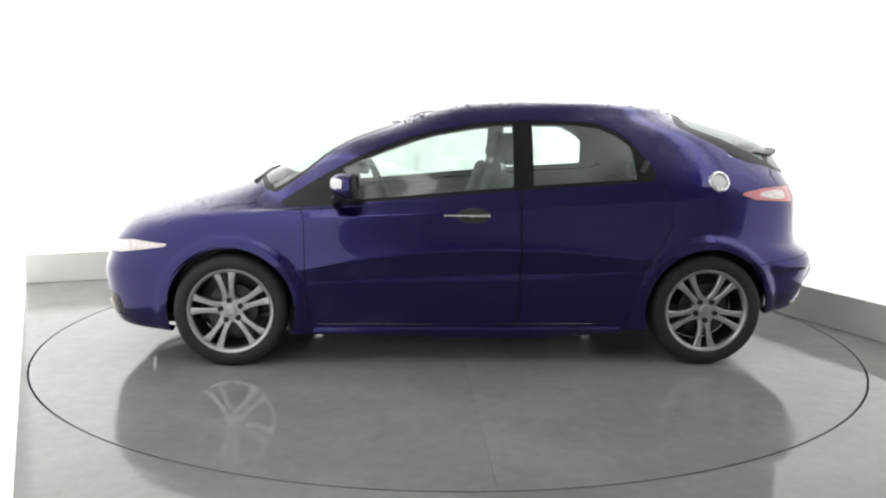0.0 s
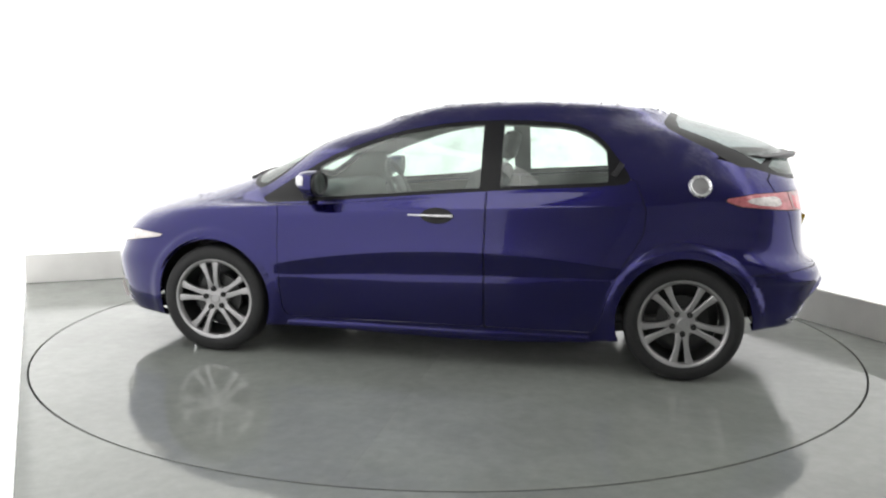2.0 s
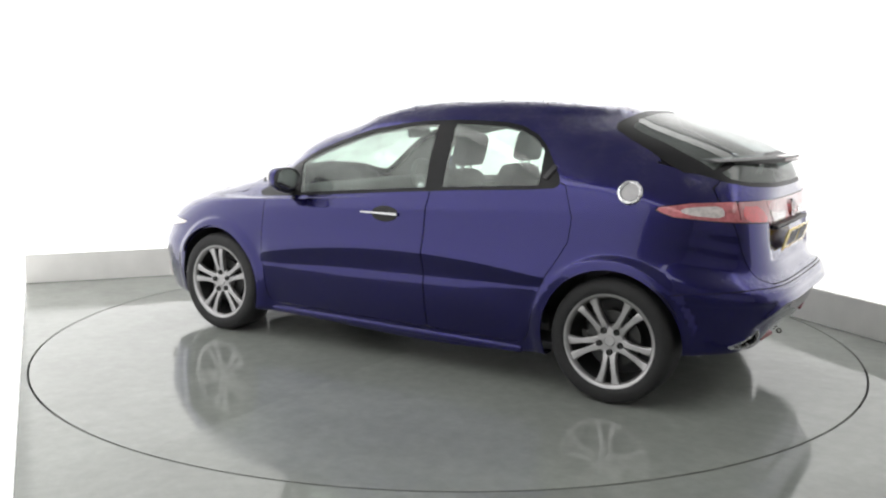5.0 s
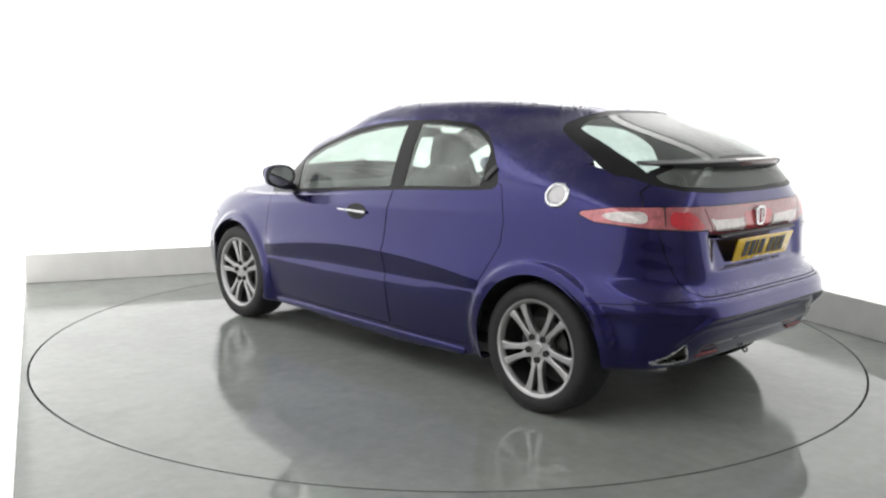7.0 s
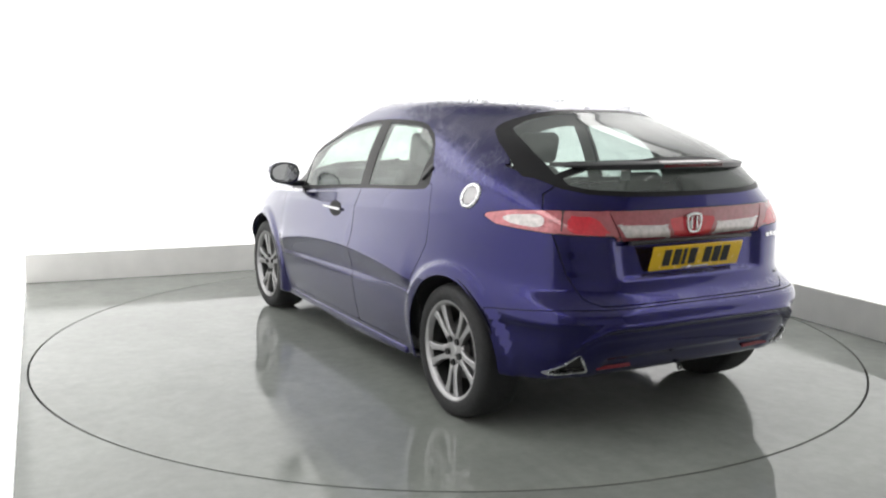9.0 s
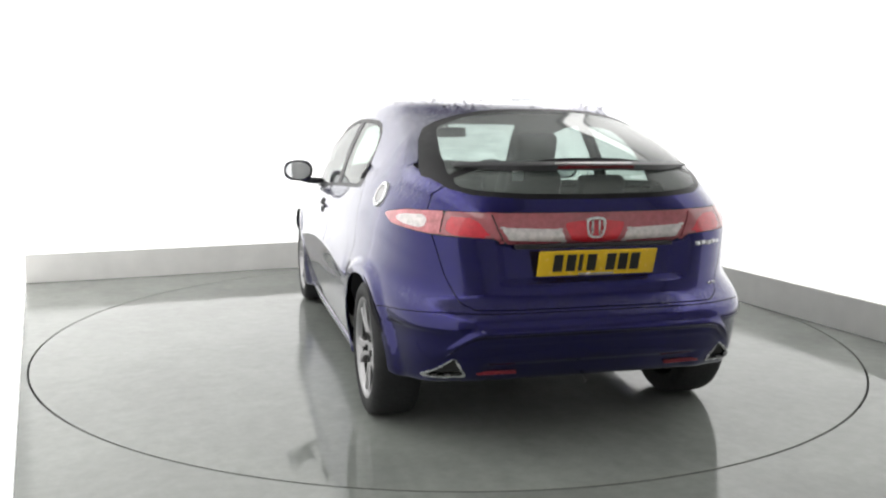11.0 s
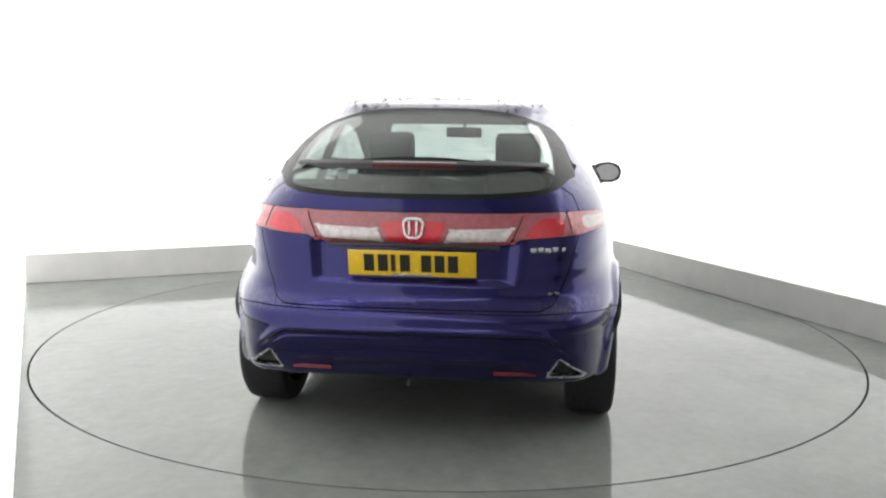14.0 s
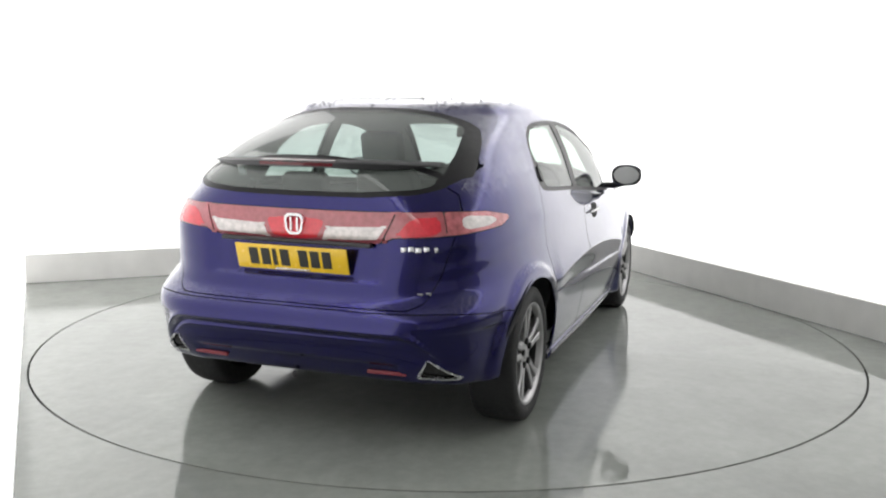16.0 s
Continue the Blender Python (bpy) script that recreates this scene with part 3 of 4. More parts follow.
# tail: lamp band wraps round the corners
def band(cx, sign):
    return lambda c: (math.degrees(math.atan2(c.y, sign * (c.x - cx))) * 0.012)
qr = band(-1.2, -1)
tail = lambda c: c.x < -1.35 and 0.75 < c.z < 1.10
LAMPBAND = [(-0.1, 0.868), (0.33, 0.868), (0.37, 0.893), (0.56, 0.905), (0.77, 0.925), (0.835, 0.955), (0.82, 0.972), (0.70, 0.995), (0.54, 1.002), (-0.1, 0.998)]
lb = poly_sdf(LAMPBAND)
REV = [(0.125, 0.880), (0.372, 0.890), (0.408, 0.940), (0.15, 0.930)]
rv = poly_sdf(REV)
P_REV = sk.take(lambda c: max(rv(c.y, c.z), lb(qr(c), c.z) + 0.004), tail)
OUTER_CLEAR = poly_sdf(rounded([(0.590, 0.926), (0.70, 0.935), (0.748, 0.953), (0.722, 0.971), (0.590, 0.981)], 1))
P_OUTC = sk.take(lambda c: OUTER_CLEAR(qr(c), c.z), tail)
BRAKE_CORE = poly_sdf(rounded([(0.375, 0.897), (0.516, 0.910), (0.516, 0.978), (0.425, 0.975)], 1))
P_CORE = sk.take(lambda c: BRAKE_CORE(qr(c), c.z), tail)
CENTRE_RED = poly_sdf(rounded([(-0.2, 0.872), (0.095, 0.876), (0.125, 0.925), (0.135, 0.962), (-0.2, 0.962)], 1))
P_CENTRE = sk.take(lambda c: CENTRE_RED(c.y, c.z), tail)
P_OUT = sk.take(lambda c: max(lb(qr(c), c.z) + 0.004, 0.535 - qr(c)), tail)
P_REDL = sk.take(lambda c: max(lb(qr(c), c.z) + 0.004, 0.362 + (c.z - 0.94) * 0.4 - qr(c), qr(c) - 0.530), tail)
P_GARN = sk.take(lambda c: max(lb(qr(c), c.z) + 0.004, qr(c) - 0.357 - (c.z - 0.94) * 0.4), tail)
P_LAMPGAP = sk.take(lambda c: lb(qr(c), c.z), tail)

# lower rear glass, tailgate and bumper (seen from behind)
LG = [(-0.1, 1.048), (0.30, 1.052), (0.50, 1.064), (0.58, 1.085), (0.64, 1.13), (0.67, 1.18), (0.67, 1.26), (-0.1, 1.26)]
lg = poly_sdf(LG)
back = lambda c: c.x < -1.55 and c.z > 0.2
P_LG = sk.take(lambda c: max(lg(c.y, c.z) + 0.022, c.y - 0.55), lambda c: c.x < -1.45 and c.z > 1.0)
P_LGB = sk.take(lambda c: lg(c.y, c.z), lambda c: c.x < -1.45 and c.z > 1.0)
TG = [(-0.1, 0.618), (0.52, 0.618), (0.575, 0.64), (0.625, 0.75), (0.665, 0.90), (0.668, 1.0), (0.64, 1.06), (0.58, 1.10), (-0.1, 1.10)]
tg = poly_sdf(TG)
P_TG = sk.take(lambda c: tg(c.y, c.z) + GAP, lambda c: c.x < -1.3 and c.z > 0.5)
P_TGGAP = sk.take(lambda c: tg(c.y, c.z) - GAP, lambda c: c.x < -1.3 and c.z > 0.5)
EXHAUST = poly_sdf([(0.596, 0.418), (0.612, 0.414), (0.714, 0.336), (0.708, 0.324), (0.552, 0.330), (0.545, 0.338)])
low_back = lambda c: c.x < -1.60 and 0.30 < c.z < 0.45 and 0.50 < c.y < 0.76
P_EXH = sk.take(lambda c: EXHAUST(c.y, c.z) + 0.008, low_back)
P_EXHRIM = sk.take(lambda c: EXHAUST(c.y, c.z), low_back)
bump_edge = lambda c: c.z - 0.607 + 0.10 * max(0.0, c.x + 1.95)
P_RB = sk.take(lambda c: max(bump_edge(c) + GAP, c.x + 1.60), lambda c: c.x < -1.5 and c.z < 0.8)
P_RBGAP = sk.take(lambda c: max(bump_edge(c) - GAP, c.x + 1.60), lambda c: c.x < -1.5 and c.z < 0.8)

# nose: headlamps, fog-lamp recess, grille band and bumper
qf = band(1.3, 1)
HL = [(0.34, 0.600), (0.55, 0.608), (0.78, 0.655), (0.80, 0.676), (0.62, 0.690), (0.38, 0.662)]
hl = poly_sdf(HL)
nose = lambda c: c.x > 1.45 and c.z < 0.95
P_HL = sk.take(lambda c: hl(qf(c), c.z) + 0.003, nose)
P_HLGAP = sk.take(lambda c: hl(qf(c), c.z), nose)
GR = [(-0.1, 0.49), (0.30, 0.50), (0.34, 0.615), (-0.1, 0.600)]
gr = poly_sdf(GR)
P_GR = sk.take(lambda c: gr(qf(c), c.z), nose)
FG = [(0.30, 0.245), (0.575, 0.245), (0.56, 0.37), (0.44, 0.405), (0.32, 0.385)]
fg = poly_sdf(FG)
P_FG = sk.take(lambda c: fg(qf(c), c.z), nose)
P_BODY = sk.rest()
sk.bm.free()

def surface(x, z, ymin=0.3):
    """Place and normal of the skin beside (x, z), on the left side."""
    d = (GRID[..., 0] - x) ** 2 + (GRID[..., 2] - z) ** 2 + (GRID[..., 1] < ymin) * 9
    i = np.unravel_index(np.argmin(d), d.shape)
    return Vector((x, GRID[i][1], z)), Vector(NORM[i])

body = skin_part("body_shell", P_BODY, M_PAINT, mirror=2, lip=0.006)
skin_part("bonnet", P_BON, M_PAINT, mirror=2)
skin_part("bonnet_seal", P_BONGAP, M_RUBBER, mirror=2, push=-0.008, lip=0)
tailgate = skin_part("tailgate", P_TG, M_PAINT, mirror=2)
skin_part("tailgate_seal", P_TGGAP, M_RUBBER, mirror=2, push=-0.008, lip=0)
skin_part("rear_bumper", P_RB, M_PAINT, mirror=2)
skin_part("rear_bumper_seam", P_RBGAP, M_RUBBER, mirror=2, push=-0.006, lip=0)
skin_part("windscreen", P_WS, M_GLASS, mirror=2, push=-0.003, lip=0)
skin_part("windscreen_surround", P_WSB, M_GLOSSBLACK, mirror=2, push=-0.002)
skin_part("rear_screen", P_RS, M_RGLASS, tailgate, "smoked rear window glass", mirror=2, push=-0.001, lip=0)
skin_part("rear_screen_border", P_RSB, M_GLOSSBLACK, tailgate, mirror=2, push=-0.001)
skin_part("lower_rear_window", P_LG, M_LGLASS, tailgate, "upright smoked glass below the spoiler", mirror=2, push=-0.001, lip=0)
skin_part("lower_window_border", P_LGB, M_GLOSSBLACK, tailgate, mirror=2, push=-0.001)
skin_part("grille", P_GR, M_BLACK, mirror=2, push=-0.02, lip=0.0)
skin_part("lamp_band_backing", P_LAMPGAP, M_BLACK, mirror=2, push=-0.004, lip=0.01)
skin_part("lamp_garnish", P_GARN, M_REDGLOSS, tailgate, "translucent red garnish between the tail lamps", mirror=2, push=0.004, lip=0.02)
skin_part("garnish_centre", P_CENTRE, M_RED, tailgate, "bright red panel round the badge", mirror=2, push=0.0045, lip=0.02)
for s in (0, 1):
    for nm, key, pane, win in (("front_door", "front", P_FRONT, M_GLASS), ("rear_door", "rear", P_REAR, M_GLASS)):
        door = skin_part(nm, taken[key], M_PAINT, mirror=s)
        skin_part("door_seal", taken[key + "_gap"], M_RUBBER, door, mirror=s, push=-0.008, lip=0)
        skin_part("window_glass", pane, win, door, "green-tinted side window glass", mirror=s, push=-0.004, lip=0)
        if key == "front":
            front_door = door
            # handle: near-black oval painted in for the finger recess's shade, and a silver blade
            c, n = surface(0.0, 0.842)
            sg = -1 if s else 1
            q = Vector((n.x, n.y * sg, n.z)).to_track_quat("Y", "Z")
            at = Matrix.Translation((0.0, c.y * sg, c.z)) @ q.to_matrix().to_4x4()
            b = lathe([(0.001, 0.004), (0.6, 0.004), (0.9, 0.003), (1.0, 0.001), (1.0, -0.004)], 32)
            car_part("handle_recess_shade", xform(b, at @ Matrix.Diagonal((0.088, 1, 0.044, 1))), M_PIT, door)
            b = box(0.250, 0.016, 0.019, 0.007, (0.034, 0.012, 0.0), 3)
            for v in b.verts:
                v.co.z *= 1.0 - 0.55 * max(0.0, (v.co.x - 0.03)) / 0.15
                v.co.y -= 0.10 * (v.co.x - 0.03) ** 2
            car_part("door_handle", xform(b, at), M_SILVER, door, "satin silver blade handle")
    skin_part("window_surround", P_TRIM, M_GLOSSBLACK, mirror=s, push=-0.001)
    skin_part("tail_lamp", P_OUT, M_PINKLAMP, label="clear and red wrap-round tail lamp", mirror=s, push=0.005, lip=0.02)
    skin_part("brake_lamp_frame", P_REDL, M_REDGLOSS, tailgate, mirror=s, push=0.005, lip=0.02)
    skin_part("brake_lamp", P_CORE, M_RED, tailgate, "bright red brake lamp", mirror=s, push=0.006, lip=0.02)
    skin_part("indicator_lens", P_OUTC, M_CLEARLAMP, label="clear tail lamp window", mirror=s, push=0.006, lip=0.02)
    skin_part("reversing_lamp", P_REV, M_CLEARLAMP, tailgate, "clear reversing lamp", mirror=s, push=0.006, lip=0.02)
    skin_part("headlamp", P_HL, M_CLEARLAMP, label="slanted clear headlamp", mirror=s, push=0.002, lip=0.02)
    skin_part("headlamp_seal", P_HLGAP, M_RUBBER, mirror=s, push=-0.004, lip=0)
    skin_part("fog_lamp_recess", P_FG, M_BLACK, mirror=s, push=-0.02, lip=0.0)

# inner lining behind pillars and roof
liner = [[(co, n) for co, n in fc] for fc in P_BODY + P_TRIM if all(co.z > 0.9 for co, n in fc) and all(co.x < 1.15 for co, n in fc)]
skin_part("headlining", liner, M_LINER, mirror=2, push=-0.028, lip=0)
door_in = [[(co, n) for co, n in fc] for fc in taken["front"] + taken["rear"]]
for s in (0, 1):
    skin_part("door_card", door_in, M_LINER, mirror=s, push=-0.07, lip=0)

def wheel(hx, sy, turn):
    w = new("wheel")
    w.parent = car
    w.location = CAR_OFF + Vector((hx, sy * 0.757, HUB_Z))
    w.rotation_euler = (0, radians(turn), 0 if sy > 0 else math.pi)
    # the outer face looks along +y
    prof = [(0.222, -0.100), (0.245, -0.108), (0.285, -0.110), (0.303, -0.100), (0.3105, -0.075), (0.312, -0.03), (0.312, 0.03), (0.3105, 0.065),
            (0.303, 0.090), (0.288, 0.100), (0.265, 0.104), (0.245, 0.102), (0.232, 0.094), (0.226, 0.085)]
    part("tyre", lathe(prof, 96), M_TYRE, w, angle=50)
    rim = part("rim", lathe([(0.226, 0.086), (0.235, 0.094), (0.233, 0.098), (0.224, 0.097), (0.214, 0.088), (0.209, 0.07)], 96), M_ALLOY, w, angle=40)
    # barrel coloured near black: the shade inside the rim is in its colour
    part("barrel", lathe([(0.2088, 0.0699), (0.208, 0.06), (0.200, 0.0), (0.196, -0.08)], 64), M_ALLOY_DARK, rim, angle=40)
    for k in range(5):
        for side in (-1, 1):
            b = bmesh.new()
            rings = []
            for r, wd, off, yy in ((0.040, 0.020, 0.014, 0.070), (0.078, 0.0175, 0.0172, 0.077), (0.105, 0.0135, 0.0205, 0.080), (0.150, 0.0145, 0.0275, 0.083), (0.190, 0.0185, 0.0365, 0.086), (0.208, 0.0235, 0.0435, 0.087), (0.220, 0.032, 0.0525, 0.088)):
                cx = side * off
                rings.append([b.verts.new((cx + a * wd, yy + h, r)) for a, h in ((-1, -0.03), (-1, -0.004), (-0.7, 0.0), (0.7, 0.0), (1, -0.004), (1, -0.03))])
            for ra, rb_ in zip(rings, rings[1:]):
                for i in range(5):
                    b.faces.new((ra[i], ra[i + 1], rb_[i + 1], rb_[i]))
            part("spoke", xform(b, pose(0, 0, 0, 0, 72 * k, 0)), M_ALLOY, rim, angle=30)
    part("hub_cap", lathe([(0.001, 0.0765), (0.024, 0.0765), (0.027, 0.0745), (0.029, 0.073), (0.066, 0.072), (0.074, 0.062), (0.076, 0.03)], 40), M_ALLOY, rim, angle=30)
    for k in range(5):
        b = lathe([(0.001, 0.078), (0.007, 0.078), (0.008, 0.083), (0.015, 0.083), (0.016, 0.065)], 14)
        part("wheel_nut", xform(b, pose(0, 0, 0, 0, 72 * k, 0) @ pose(0, 0, 0.057)), M_PIT, rim)
    part("brake_disc", lathe([(0.05, 0.03), (0.075, 0.035), (0.08, 0.022), (0.138, 0.022), (0.138, 0.0), (0.05, 0.0)], 48), M_ALLOY_DARK, w, angle=30)
    part("wheel_well", lathe([(0.05, -0.085), (0.196, -0.085)], 32), M_BLACK, w)
    return w

wheel(HUB_F, 1, 8)
wheel(HUB_R, 1, 180)
wheel(HUB_F, -1, 30)
wheel(HUB_R, -1, 75)

# arch liners, underbody
for hx in (HUB_F, HUB_R):
    for s in (1, -1):
        b = bmesh.new()
        prev = None
        inner_wall = []
        for i in range(25):
            a = math.radians(-2 + 184 * i / 24)
            out_y = 0.875 - 0.13 * math.cos(a) ** 14
            row = [b.verts.new((hx + 0.364 * math.cos(a), s * yy, max(0.15, HUB_Z + 0.364 * math.sin(a)))) for yy in (0.52, out_y)]
            if prev:
                b.faces.new((prev[0], prev[1], row[1], row[0]))
            prev = row
            inner_wall.append(row[0])
        b.faces.new(inner_wall)
        car_part("arch_liner", b, M_BLACK)
part_b = box(3.2, 1.40, 0.06, 0.02, (0.18, 0, 0.245))
car_part("underbody", part_b, M_BLACK)

# ---------- fittings on the car ----------
def at_side(x, z, s=1):
    """A pose on the skin beside (x, z), its y axis pointing outwards."""
    c, n = surface(x, z)
    q = Vector((n.x, n.y * s, n.z)).to_track_quat("Y", "Z")
    return Matrix.Translation((c.x, c.y * s, c.z)) @ q.to_matrix().to_4x4()

def rear_x(y, z):
    d = (GRID[..., 1] - y) ** 2 + (GRID[..., 2] - z) ** 2 + (GRID[..., 0] > -1.5) * 9
    return float(GRID[np.unravel_index(np.argmin(d), d.shape)][0])

def nose_at(angle, z):
    q = np.degrees(np.arctan2(GRID[..., 1], GRID[..., 0] - 1.3))
    d = (np.radians(q - angle) * 0.7) ** 2 + (GRID[..., 2] - z) ** 2 + (GRID[..., 0] < 1.4) * 9
    i = np.unravel_index(np.argmin(d), d.shape)
    return Vector(GRID[i]), Vector(NORM[i])

# fuel cap, on the left flank only
m = at_side(-1.372, 1.030)
cap = car_part("fuel_cap", xform(lathe([(0.001, 0.004), (0.040, 0.004), (0.042, 0.002), (0.045, 0.002)], 40), m), M_ALLOY, label="round brushed silver fuel cap")
car_part("cap_ring", xform(lathe([(0.044, 0.0), (0.045, 0.007), (0.050, 0.010), (0.058, 0.008), (0.062, 0.002), (0.062, -0.010)], 48), m), M_CHROME, cap)
for k in range(6):
    b = box(0.004, 0.004, 0.006, 0.001)
    car_part("rivet", xform(b, m @ pose(0, 0, 0, 0, 60 * k, 0) @ pose(0, 0.004, 0.036)), M_ALLOY, cap)

# rear spoiler with the high brake lamp in its edge
def spoiler_mesh(y0, y1, x_lead, x_trail, t_top, t_low, steps=28):
    b = bmesh.new()
    rows = []
    for i in range(steps + 1):
        y = y0 + (y1 - y0) * i / steps
        k = abs(y) / 0.62
        back = 0.33 * k ** 2.2
        drop = 0.022 * k ** 2
        thin = 1.0 - 0.75 * smoothstep(0.55, 0.90, np.array(k)).item()
        lead, trail = x_lead + back * 0.75, x_trail + back
        mid = (lead + trail) / 2
        low = t_top - (t_top - t_low) * thin
        rows.append([b.verts.new(p) for p in (
            (lead, y, t_top + 0.008 - drop), (mid, y, t_top + 0.006 - drop), (trail + 0.008, y, t_top - drop), (trail, y, t_top - 0.004 - drop),
            (trail + 0.006, y, low - drop), (mid, y, low - 0.002 - drop), (lead - 0.01, y, low - 0.004 - drop))])
    for ra, rb_ in zip(rows, rows[1:]):
        for i in range(7):
            j = (i + 1) % 7
            b.faces.new((ra[i], ra[j], rb_[j], rb_[i]))
    b.faces.new(rows[0])
    b.faces.new(rows[-1])
    return b
spoiler = car_part("spoiler", spoiler_mesh(-0.54, 0.54, -1.80, -1.955, 1.196, 1.170), M_BLACK, tailgate, "gloss black rear spoiler", angle=40)
car_part("high_brake_lamp", spoiler_mesh(-0.17, 0.17, -1.90, -1.9575, 1.193, 1.176, 10), M_DARKRED, spoiler, "slim dark red high brake lamp")

# number plate, its characters as plain bars
plate_m = pose(-1.978, 0, 0.794, 0, -16, 0)
plate = car_part("number_plate", xform(box(0.006, 0.520, 0.111, 0.002), plate_m), M_PLATE, tailgate, "yellow number plate with dark bars")
for py in (0.175, 0.118, 0.076, 0.028, -0.058, -0.112, -0.166):
    wd = 0.018 if abs(py - 0.076) < 0.01 else 0.040
    car_part("plate_bar", xform(box(0.003, wd, 0.074, 0.0), plate_m @ pose(-0.0042, py, 0.003)), M_INK, plate, smooth=False, angle=None)
car_part("plate_bar", xform(box(0.003, 0.16, 0.007, 0.0), plate_m @ pose(-0.0042, 0, -0.048)), M_CHROME, plate, smooth=False, angle=None)
# black bar over the plate, put in for the shade under the lip
car_part("plate_shade_bar", xform(box(0.03, 0.70, 0.018, 0.006), pose(-1.945, 0, 0.862)), M_BLACK, tailgate)

# silver badge: a plain rounded frame with a bar
def frame_ring(outline, inset, depth):
    cx = sum(p[0] for p in outline) / len(outline)
    cz = sum(p[1] for p in outline) / len(outline)
    inner = [(cx + (x - cx) * inset, cz + (z - cz) * inset) for x, z in outline]
    b = bmesh.new()
    vo = [[b.verts.new((x, y, z)) for x, z in o] for o, y in ((outline, 0.0), (outline, depth), (inner, depth), (inner, 0.0))]
    n = len(outline)
    for k in range(4):
        ra, rb_ = vo[k], vo[(k + 1) % 4]
        for i in range(n):
            j = (i + 1) % n
            b.faces.new((ra[i], ra[j], rb_[j], rb_[i]))
    return b
to_back = Matrix(((0, -1, 0, 0), (1, 0, 0, 0), (0, 0, 1, 0), (0, 0, 0, 1)))   # slab depth towards the tail
ex = rear_x(0.0, 0.935)
badge_out = rounded([(-0.048, 0.044), (0.048, 0.044), (0.036, -0.044), (-0.036, -0.044)], 2)
badge = car_part("badge", xform(frame_ring(badge_out, 0.78, 0.012), Matrix.Translation((ex - 0.004, 0, 0.935)) @ to_back), M_CHROME, tailgate, "plain chrome badge frame")
for bx in (-0.015, 0.015):
    car_part("badge_bar", xform(box(0.010, 0.009, 0.058, 0.002), Matrix.Translation((ex - 0.010, bx, 0.935))), M_CHROME, badge)

# lettering too small to read, as chrome bars
for i in range(5):
    yy = -0.485 - 0.029 * i
    car_part("badge_bar", xform(box(0.004, 0.024, 0.019, 0.002), pose(rear_x(-yy, 0.852) - 0.003, yy, 0.853 + 0.003 * (i % 2), 0, 0, 12)), M_CHROME, tailgate)
for i in range(2):
    yy = -0.555 - 0.028 * i
    car_part("badge_bar", xform(box(0.004, 0.021, 0.014, 0.002), pose(rear_x(-yy, 0.675) - 0.003, yy, 0.675, 0, -25, 14)), M_CHROME, tailgate)

# exhaust trims, reflectors, towing eye
for s in (1, -1):
    side = 0 if s > 0 else 1
    trim = skin_part("exhaust_trim", P_EXHRIM, M_CHROME, label="chrome triangular exhaust surround", mirror=side, push=0.004, lip=0.014)
    skin_part("tail_pipe", P_EXH, M_PIT, trim, mirror=side, push=-0.020, lip=0)
    b = box(0.012, 0.17, 0.016, 0.005)
    car_part("reflector", xform(b, pose(rear_x(0.42, 0.345) - 0.004, 0.42 * s, 0.345, 0, 8, -4 * s)), M_REFLECT, label="thin red bumper reflector")
car_part("towing_eye", xform(lathe([(0.008, -0.004), (0.014, -0.004), (0.014, 0.004), (0.008, 0.004)], 16), pose(-1.93, 0.02, 0.285)), M_ALLOY_DARK)
car_part("rear_silencer", xform(box(0.30, 0.80, 0.11, 0.045, seg=3), pose(-1.66, 0, 0.315)), M_BLACK)

# door mirrors
for s in (1, -1):
    b = bmesh.new()
    bmesh.ops.create_uvsphere(b, u_segments=32, v_segments=20, radius=1.0)
    for v in b.verts:
        x, y, z = v.co
        pw = lambda a, e: math.copysign(abs(a) ** e, a)
        x = max(x, -0.12)
        v.co = (x * 0.105, pw(y, 0.8) * 0.096, pw(z, 0.75) * 0.068 + 0.012 * x)
    mm = pose(0.655, 0.945 * s, 1.005, 0, 0, -8 * s)
    mirror = car_part("door_mirror", xform(b, mm), M_PAINT, label="violet-blue door mirror housing")
    car_part("mirror_bezel", xform(lathe([(0.80, 0.0), (0.86, 0.012), (0.97, 0.008), (0.985, 0.0)], 40), mm @ pose(-0.018, 0, 0) @ pose(0, 0, 0, 0, 0, 90) @ Matrix.Diagonal((0.097, 1, 0.069, 1))), M_BLACK, mirror)
    car_part("mirror_glass", xform(lathe([(0.001, 0.004), (0.5, 0.004), (0.84, 0.003)], 40), mm @ pose(-0.018, 0, 0) @ pose(0, 0, 0, 0, 0, 90) @ Matrix.Diagonal((0.097, 1, 0.069, 1))), M_MIRROR, mirror)
    b = bmesh.new()
    bmesh.ops.create_uvsphere(b, u_segments=64, v_segments=40, radius=1.0)
    for v in b.verts:
        x, y, z = v.co
        x = max(x, -0.12)
        v.co = (x * 0.108, pw(y, 0.8) * 0.099, pw(z, 0.75) * 0.071 + 0.012 * x)
    gone = [v for v in b.verts if v.co.x < 0.028 or v.co.z < -0.012 or v.co.z > 0.048 or v.co.y * s < -0.055]
    bmesh.ops.delete(b, geom=gone, context="VERTS")
    car_part("indicator", xform(b, mm), M_SILVER, mirror, "silver indicator strip across the mirror")
    arm = tube([(0.72, 0.93 * s, 0.955), (0.735, 0.86 * s, 0.930), (0.75, 0.78 * s, 0.925)], 0.026, 12)
    for v in arm.verts:
        v.co.z = 0.935 + (v.co.z - 0.935) * 0.8
    car_part("mirror_arm", arm, M_BLACK, mirror)

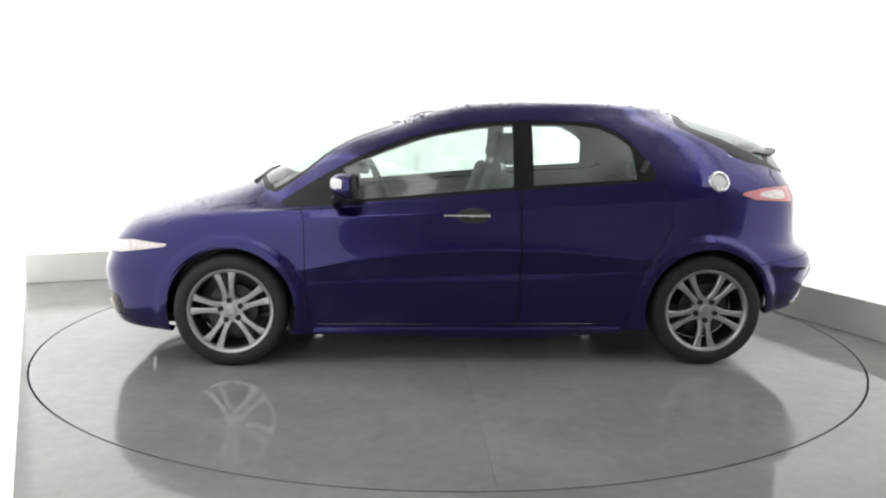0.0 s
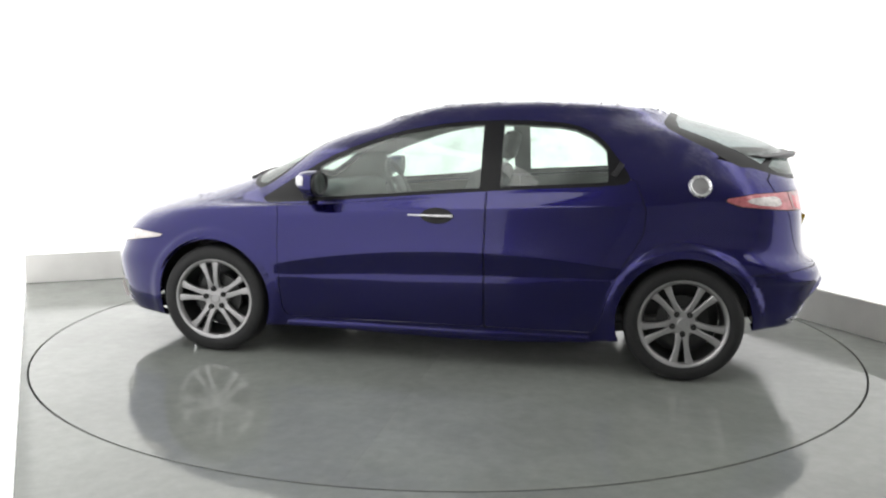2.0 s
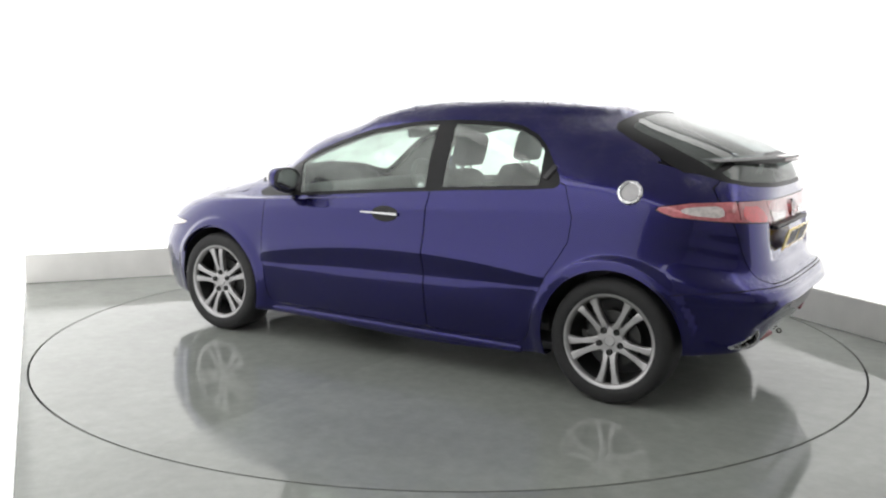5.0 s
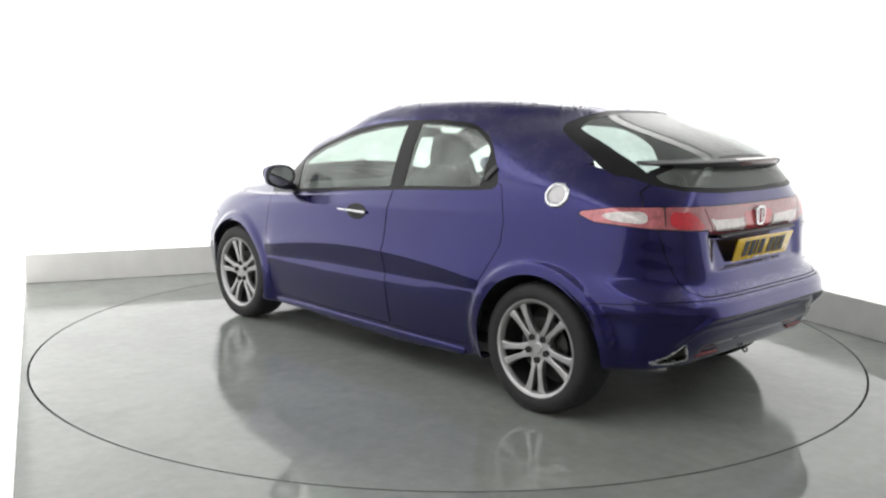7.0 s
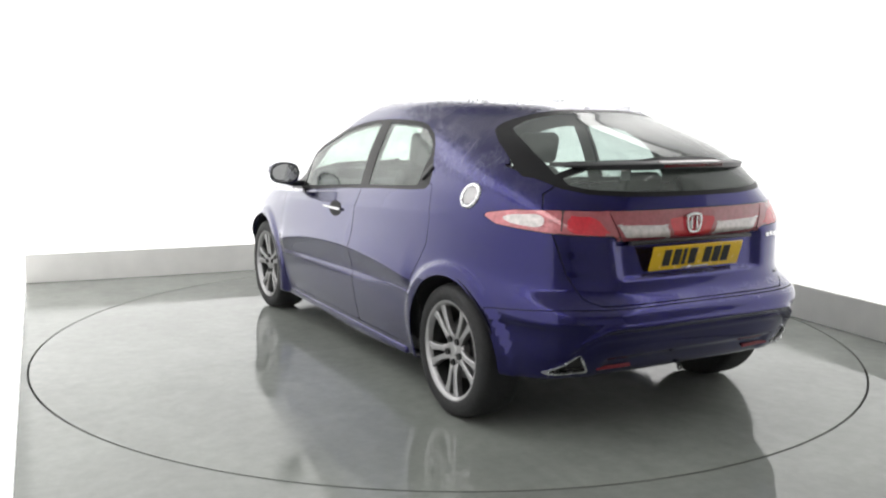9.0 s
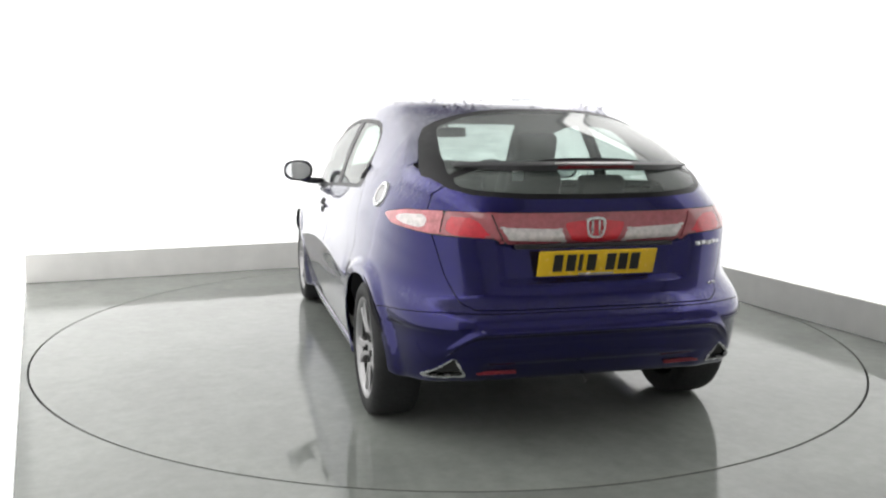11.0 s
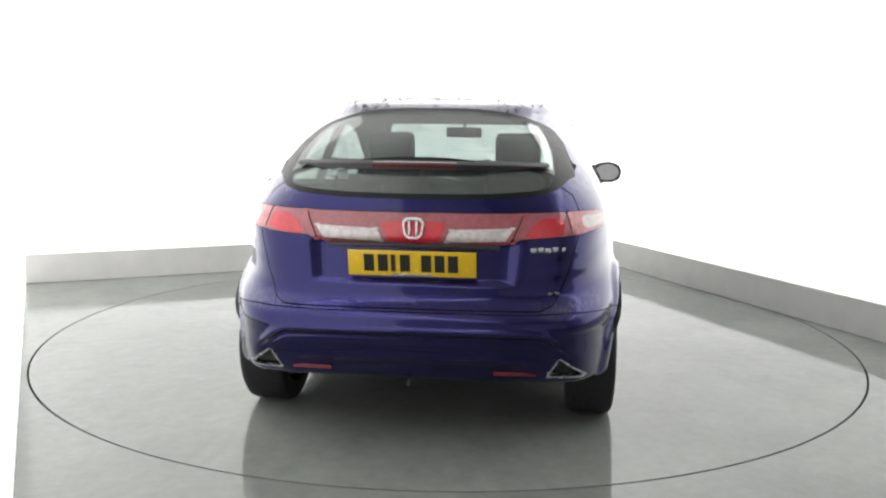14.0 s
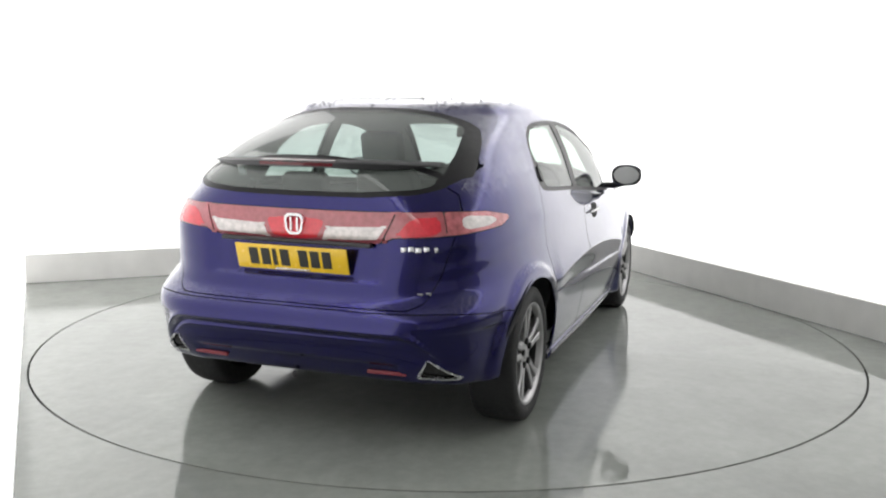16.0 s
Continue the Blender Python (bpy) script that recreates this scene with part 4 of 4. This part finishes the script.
# water beads standing on the roof and the bonnet
def water_beads(count, seed):
    rng = random.Random(seed)
    flat = np.argwhere(NORM[..., 2] > 0.90)
    verts, faces = [], []
    while count:
        i, j = flat[rng.randrange(len(flat))]
        c = Vector(GRID[i, j]) + Vector((rng.uniform(-0.02, 0.02), rng.uniform(-0.02, 0.02), 0))
        if 0.40 < c.x < 1.26 or c.x < -1.20 or c.z < 0.8 or noise.noise(c * 5.0) < -0.12:
            continue
        n = Vector(NORM[i, j])
        c.z -= (n.x * (c.x - GRID[i, j, 0]) + n.y * (c.y - GRID[i, j, 1])) / n.z
        side = rng.choice((1, -1))
        c.y, n.y = c.y * side, n.y * side
        q = n.to_track_quat("Z", "Y")
        r = rng.uniform(0.0025, 0.0070)
        base = len(verts)
        for f, h in ((1.0, -0.08), (0.8, 0.24), (0.4, 0.40)):
            for k in range(8):
                a = 2 * math.pi * k / 8
                verts.append(c + CAR_OFF + q @ Vector((f * r * math.cos(a), f * r * math.sin(a), h * r)))
        for ring in (0, 8):
            for k in range(8):
                k2 = (k + 1) % 8
                faces.append((base + ring + k, base + ring + k2, base + ring + 8 + k2, base + ring + 8 + k))
        faces.append(tuple(base + 16 + k for k in range(8)))
        count -= 1
    me = bpy.data.meshes.new("beaded_water")
    me.from_pydata(verts, [], faces)
    me.materials.append(M_BEAD)
    finish(me)
    ob = new("beaded_water", me)
    ob.parent = car
    return tagged(ob, "clear water beads standing on the paint", kind="stuff")

water_beads(1900, 4)

# wipers on the windscreen's foot
for y0, y1 in ((0.44, -0.12), (-0.10, -0.60)):
    pts = []
    for i in range(9):
        k = i / 8
        yy = y0 + (y1 - y0) * k
        d = (GRID[..., 0] - (1.22 - 0.03 * k)) ** 2 + (GRID[..., 1] - abs(yy)) ** 2 + (GRID[..., 2] < 0.85) * 9
        p = GRID[np.unravel_index(np.argmin(d), d.shape)]
        pts.append((p[0] - 0.01, yy, p[2] + 0.006))
    w = car_part("wiper", tube(pts, 0.009, 8), M_BLACK, label="black windscreen wiper")
    car_part("wiper_pivot", xform(lathe([(0.001, 0.010), (0.016, 0.010), (0.020, -0.01)], 16, "z"), Matrix.Translation(pts[0])), M_BLACK, w)

# rear wiper-free lower glass carries a small sticker
car_part("sticker", xform(box(0.003, 0.045, 0.050, 0.0), pose(rear_x(0.31, 1.145) + 0.014, 0.31, 1.145, 0, -14, -12)), M_STICKER, tailgate, "small white paper sticker", smooth=False, angle=None)

for s in (1, -1):
    m = at_side(-0.952, 1.105, s)
    car_part("rear_door_handle", xform(box(0.030, 0.014, 0.085, 0.006), m @ pose(0, 0.004, 0, 0, -32, 0)), M_BLACK, label="black pull handle in the window corner")

# fog-lamp jewels and side sills
for s in (1, -1):
    c, n = nose_at(42.5, 0.305)
    q = Vector((n.x, n.y * s, n.z)).to_track_quat("Y", "Z")
    fm = Matrix.Translation((c.x, c.y * s, c.z)) @ q.to_matrix().to_4x4()
    b = prism([(-0.030 * s, -0.05), (0.022 * s, -0.032), (0.030 * s, 0.035), (-0.012 * s, 0.055)], 0.016, 0.004)
    car_part("fog_lamp", xform(b, fm @ pose(0, -0.002, 0)), M_CLEARLAMP, label="clear fog lamp in a dark recess")
    sill = box(1.72, 0.030, 0.040, 0.014, (0.02, 0.822 * s, 0.196), 3)
    car_part("sill_trim", sill, M_PAINT)

# ---------- cabin ----------
def seat(x, y):
    st = car_part("front_seat", xform(box(0.50, 0.50, 0.17, 0.06, seg=3), pose(x + 0.25, y, 0.47, 0, -8, 0)), M_SEAT, label="charcoal fabric front seat")
    b = box(0.13, 0.50, 0.64, 0.055, (0, 0, 0.32), 3)
    for v in b.verts:
        v.co.y *= 1.0 - 0.28 * max(0.0, v.co.z - 0.30) / 0.34
    car_part("backrest", xform(b, pose(x, y, 0.46, 0, -20, 0)), M_SEAT, st)
    b = box(0.095, 0.265, 0.185, 0.045, seg=4)
    car_part("headrest", xform(b, pose(x - 0.265, y, 1.185, 0, -14, 0)), M_SEAT, st)
    for k in (-1, 1):
        car_part("headrest_post", tube([(x - 0.225, y + 0.05 * k, 1.04), (x - 0.255, y + 0.05 * k, 1.13)], 0.007, 8), M_CHROME, st)
seat(0.02, 0.37)
seat(0.02, -0.37)
bench = car_part("rear_bench", xform(box(0.50, 1.25, 0.18, 0.06, seg=3), pose(-0.68, 0, 0.47, 0, -8, 0)), M_SEAT, label="charcoal fabric rear bench")
car_part("backrest", xform(box(0.14, 1.22, 0.56, 0.05, (0, 0, 0.28), 3), pose(-0.93, 0, 0.45, 0, -22, 0)), M_SEAT, bench)
for yy in (0.38, -0.38):
    car_part("headrest", xform(box(0.08, 0.25, 0.12, 0.035, seg=3), pose(-1.165, yy, 1.03, 0, -18, 0)), M_SEAT, bench)
car_part("cabin_floor", box(2.3, 1.42, 0.04, 0.01, (-0.05, 0, 0.300)), M_LINER)
dash = box(0.46, 1.36, 0.30, 0.09, (0, 0, 0), 4)
for v in dash.verts:
    v.co.z += 0.02 * math.cos(v.co.y * 2.2)
dash = car_part("dashboard", xform(dash, pose(0.90, 0, 0.775, 0, 6, 0)), M_DASH)
wheel_b = bmesh.new()
rings = []
for i in range(40):
    a_ = 2 * math.pi * i / 40
    rings.append([wheel_b.verts.new(((0.178 + 0.016 * math.cos(t_)) * math.cos(a_), (0.178 + 0.016 * math.cos(t_)) * math.sin(a_), 0.016 * math.sin(t_))) for t_ in [2 * math.pi * k / 10 for k in range(10)]])
for i in range(40):
    ra, rb_ = rings[i], rings[(i + 1) % 40]
    for k in range(10):
        wheel_b.faces.new((ra[k], ra[(k + 1) % 10], rb_[(k + 1) % 10], rb_[k]))
sm = pose(0.52, -0.37, 0.90, 0, -66, 0)
steer = car_part("steering_wheel", xform(wheel_b, sm), M_DASH)
car_part("boss", xform(box(0.13, 0.15, 0.05, 0.02, seg=3), sm), M_DASH, steer)
for k in (-1, 1):
    car_part("spoke", xform(box(0.035, 0.12, 0.018, 0.006, (0, 0.11 * k, 0)), sm), M_SILVER, steer)
car_part("interior_mirror", xform(box(0.03, 0.23, 0.065, 0.014, seg=3), pose(0.36, 0, 1.265, 0, 12, 0)), M_DASH, label="dark interior rear-view mirror")
car_part("mirror_stalk", tube([(0.37, 0, 1.28), (0.43, 0, 1.325)], 0.010, 8), M_DASH)
car_part("parcel_shelf", box(0.60, 1.02, 0.03, 0.01, (-1.47, 0, 0.985)), M_LINER)

def motions():
    rows = [(0.5 * i, pose(0, 0, 0, 0, 0, table_angle(0.5 * i))) for i in range(33)]
    walk(car, rows)
    walk(turntable, rows)

motions()
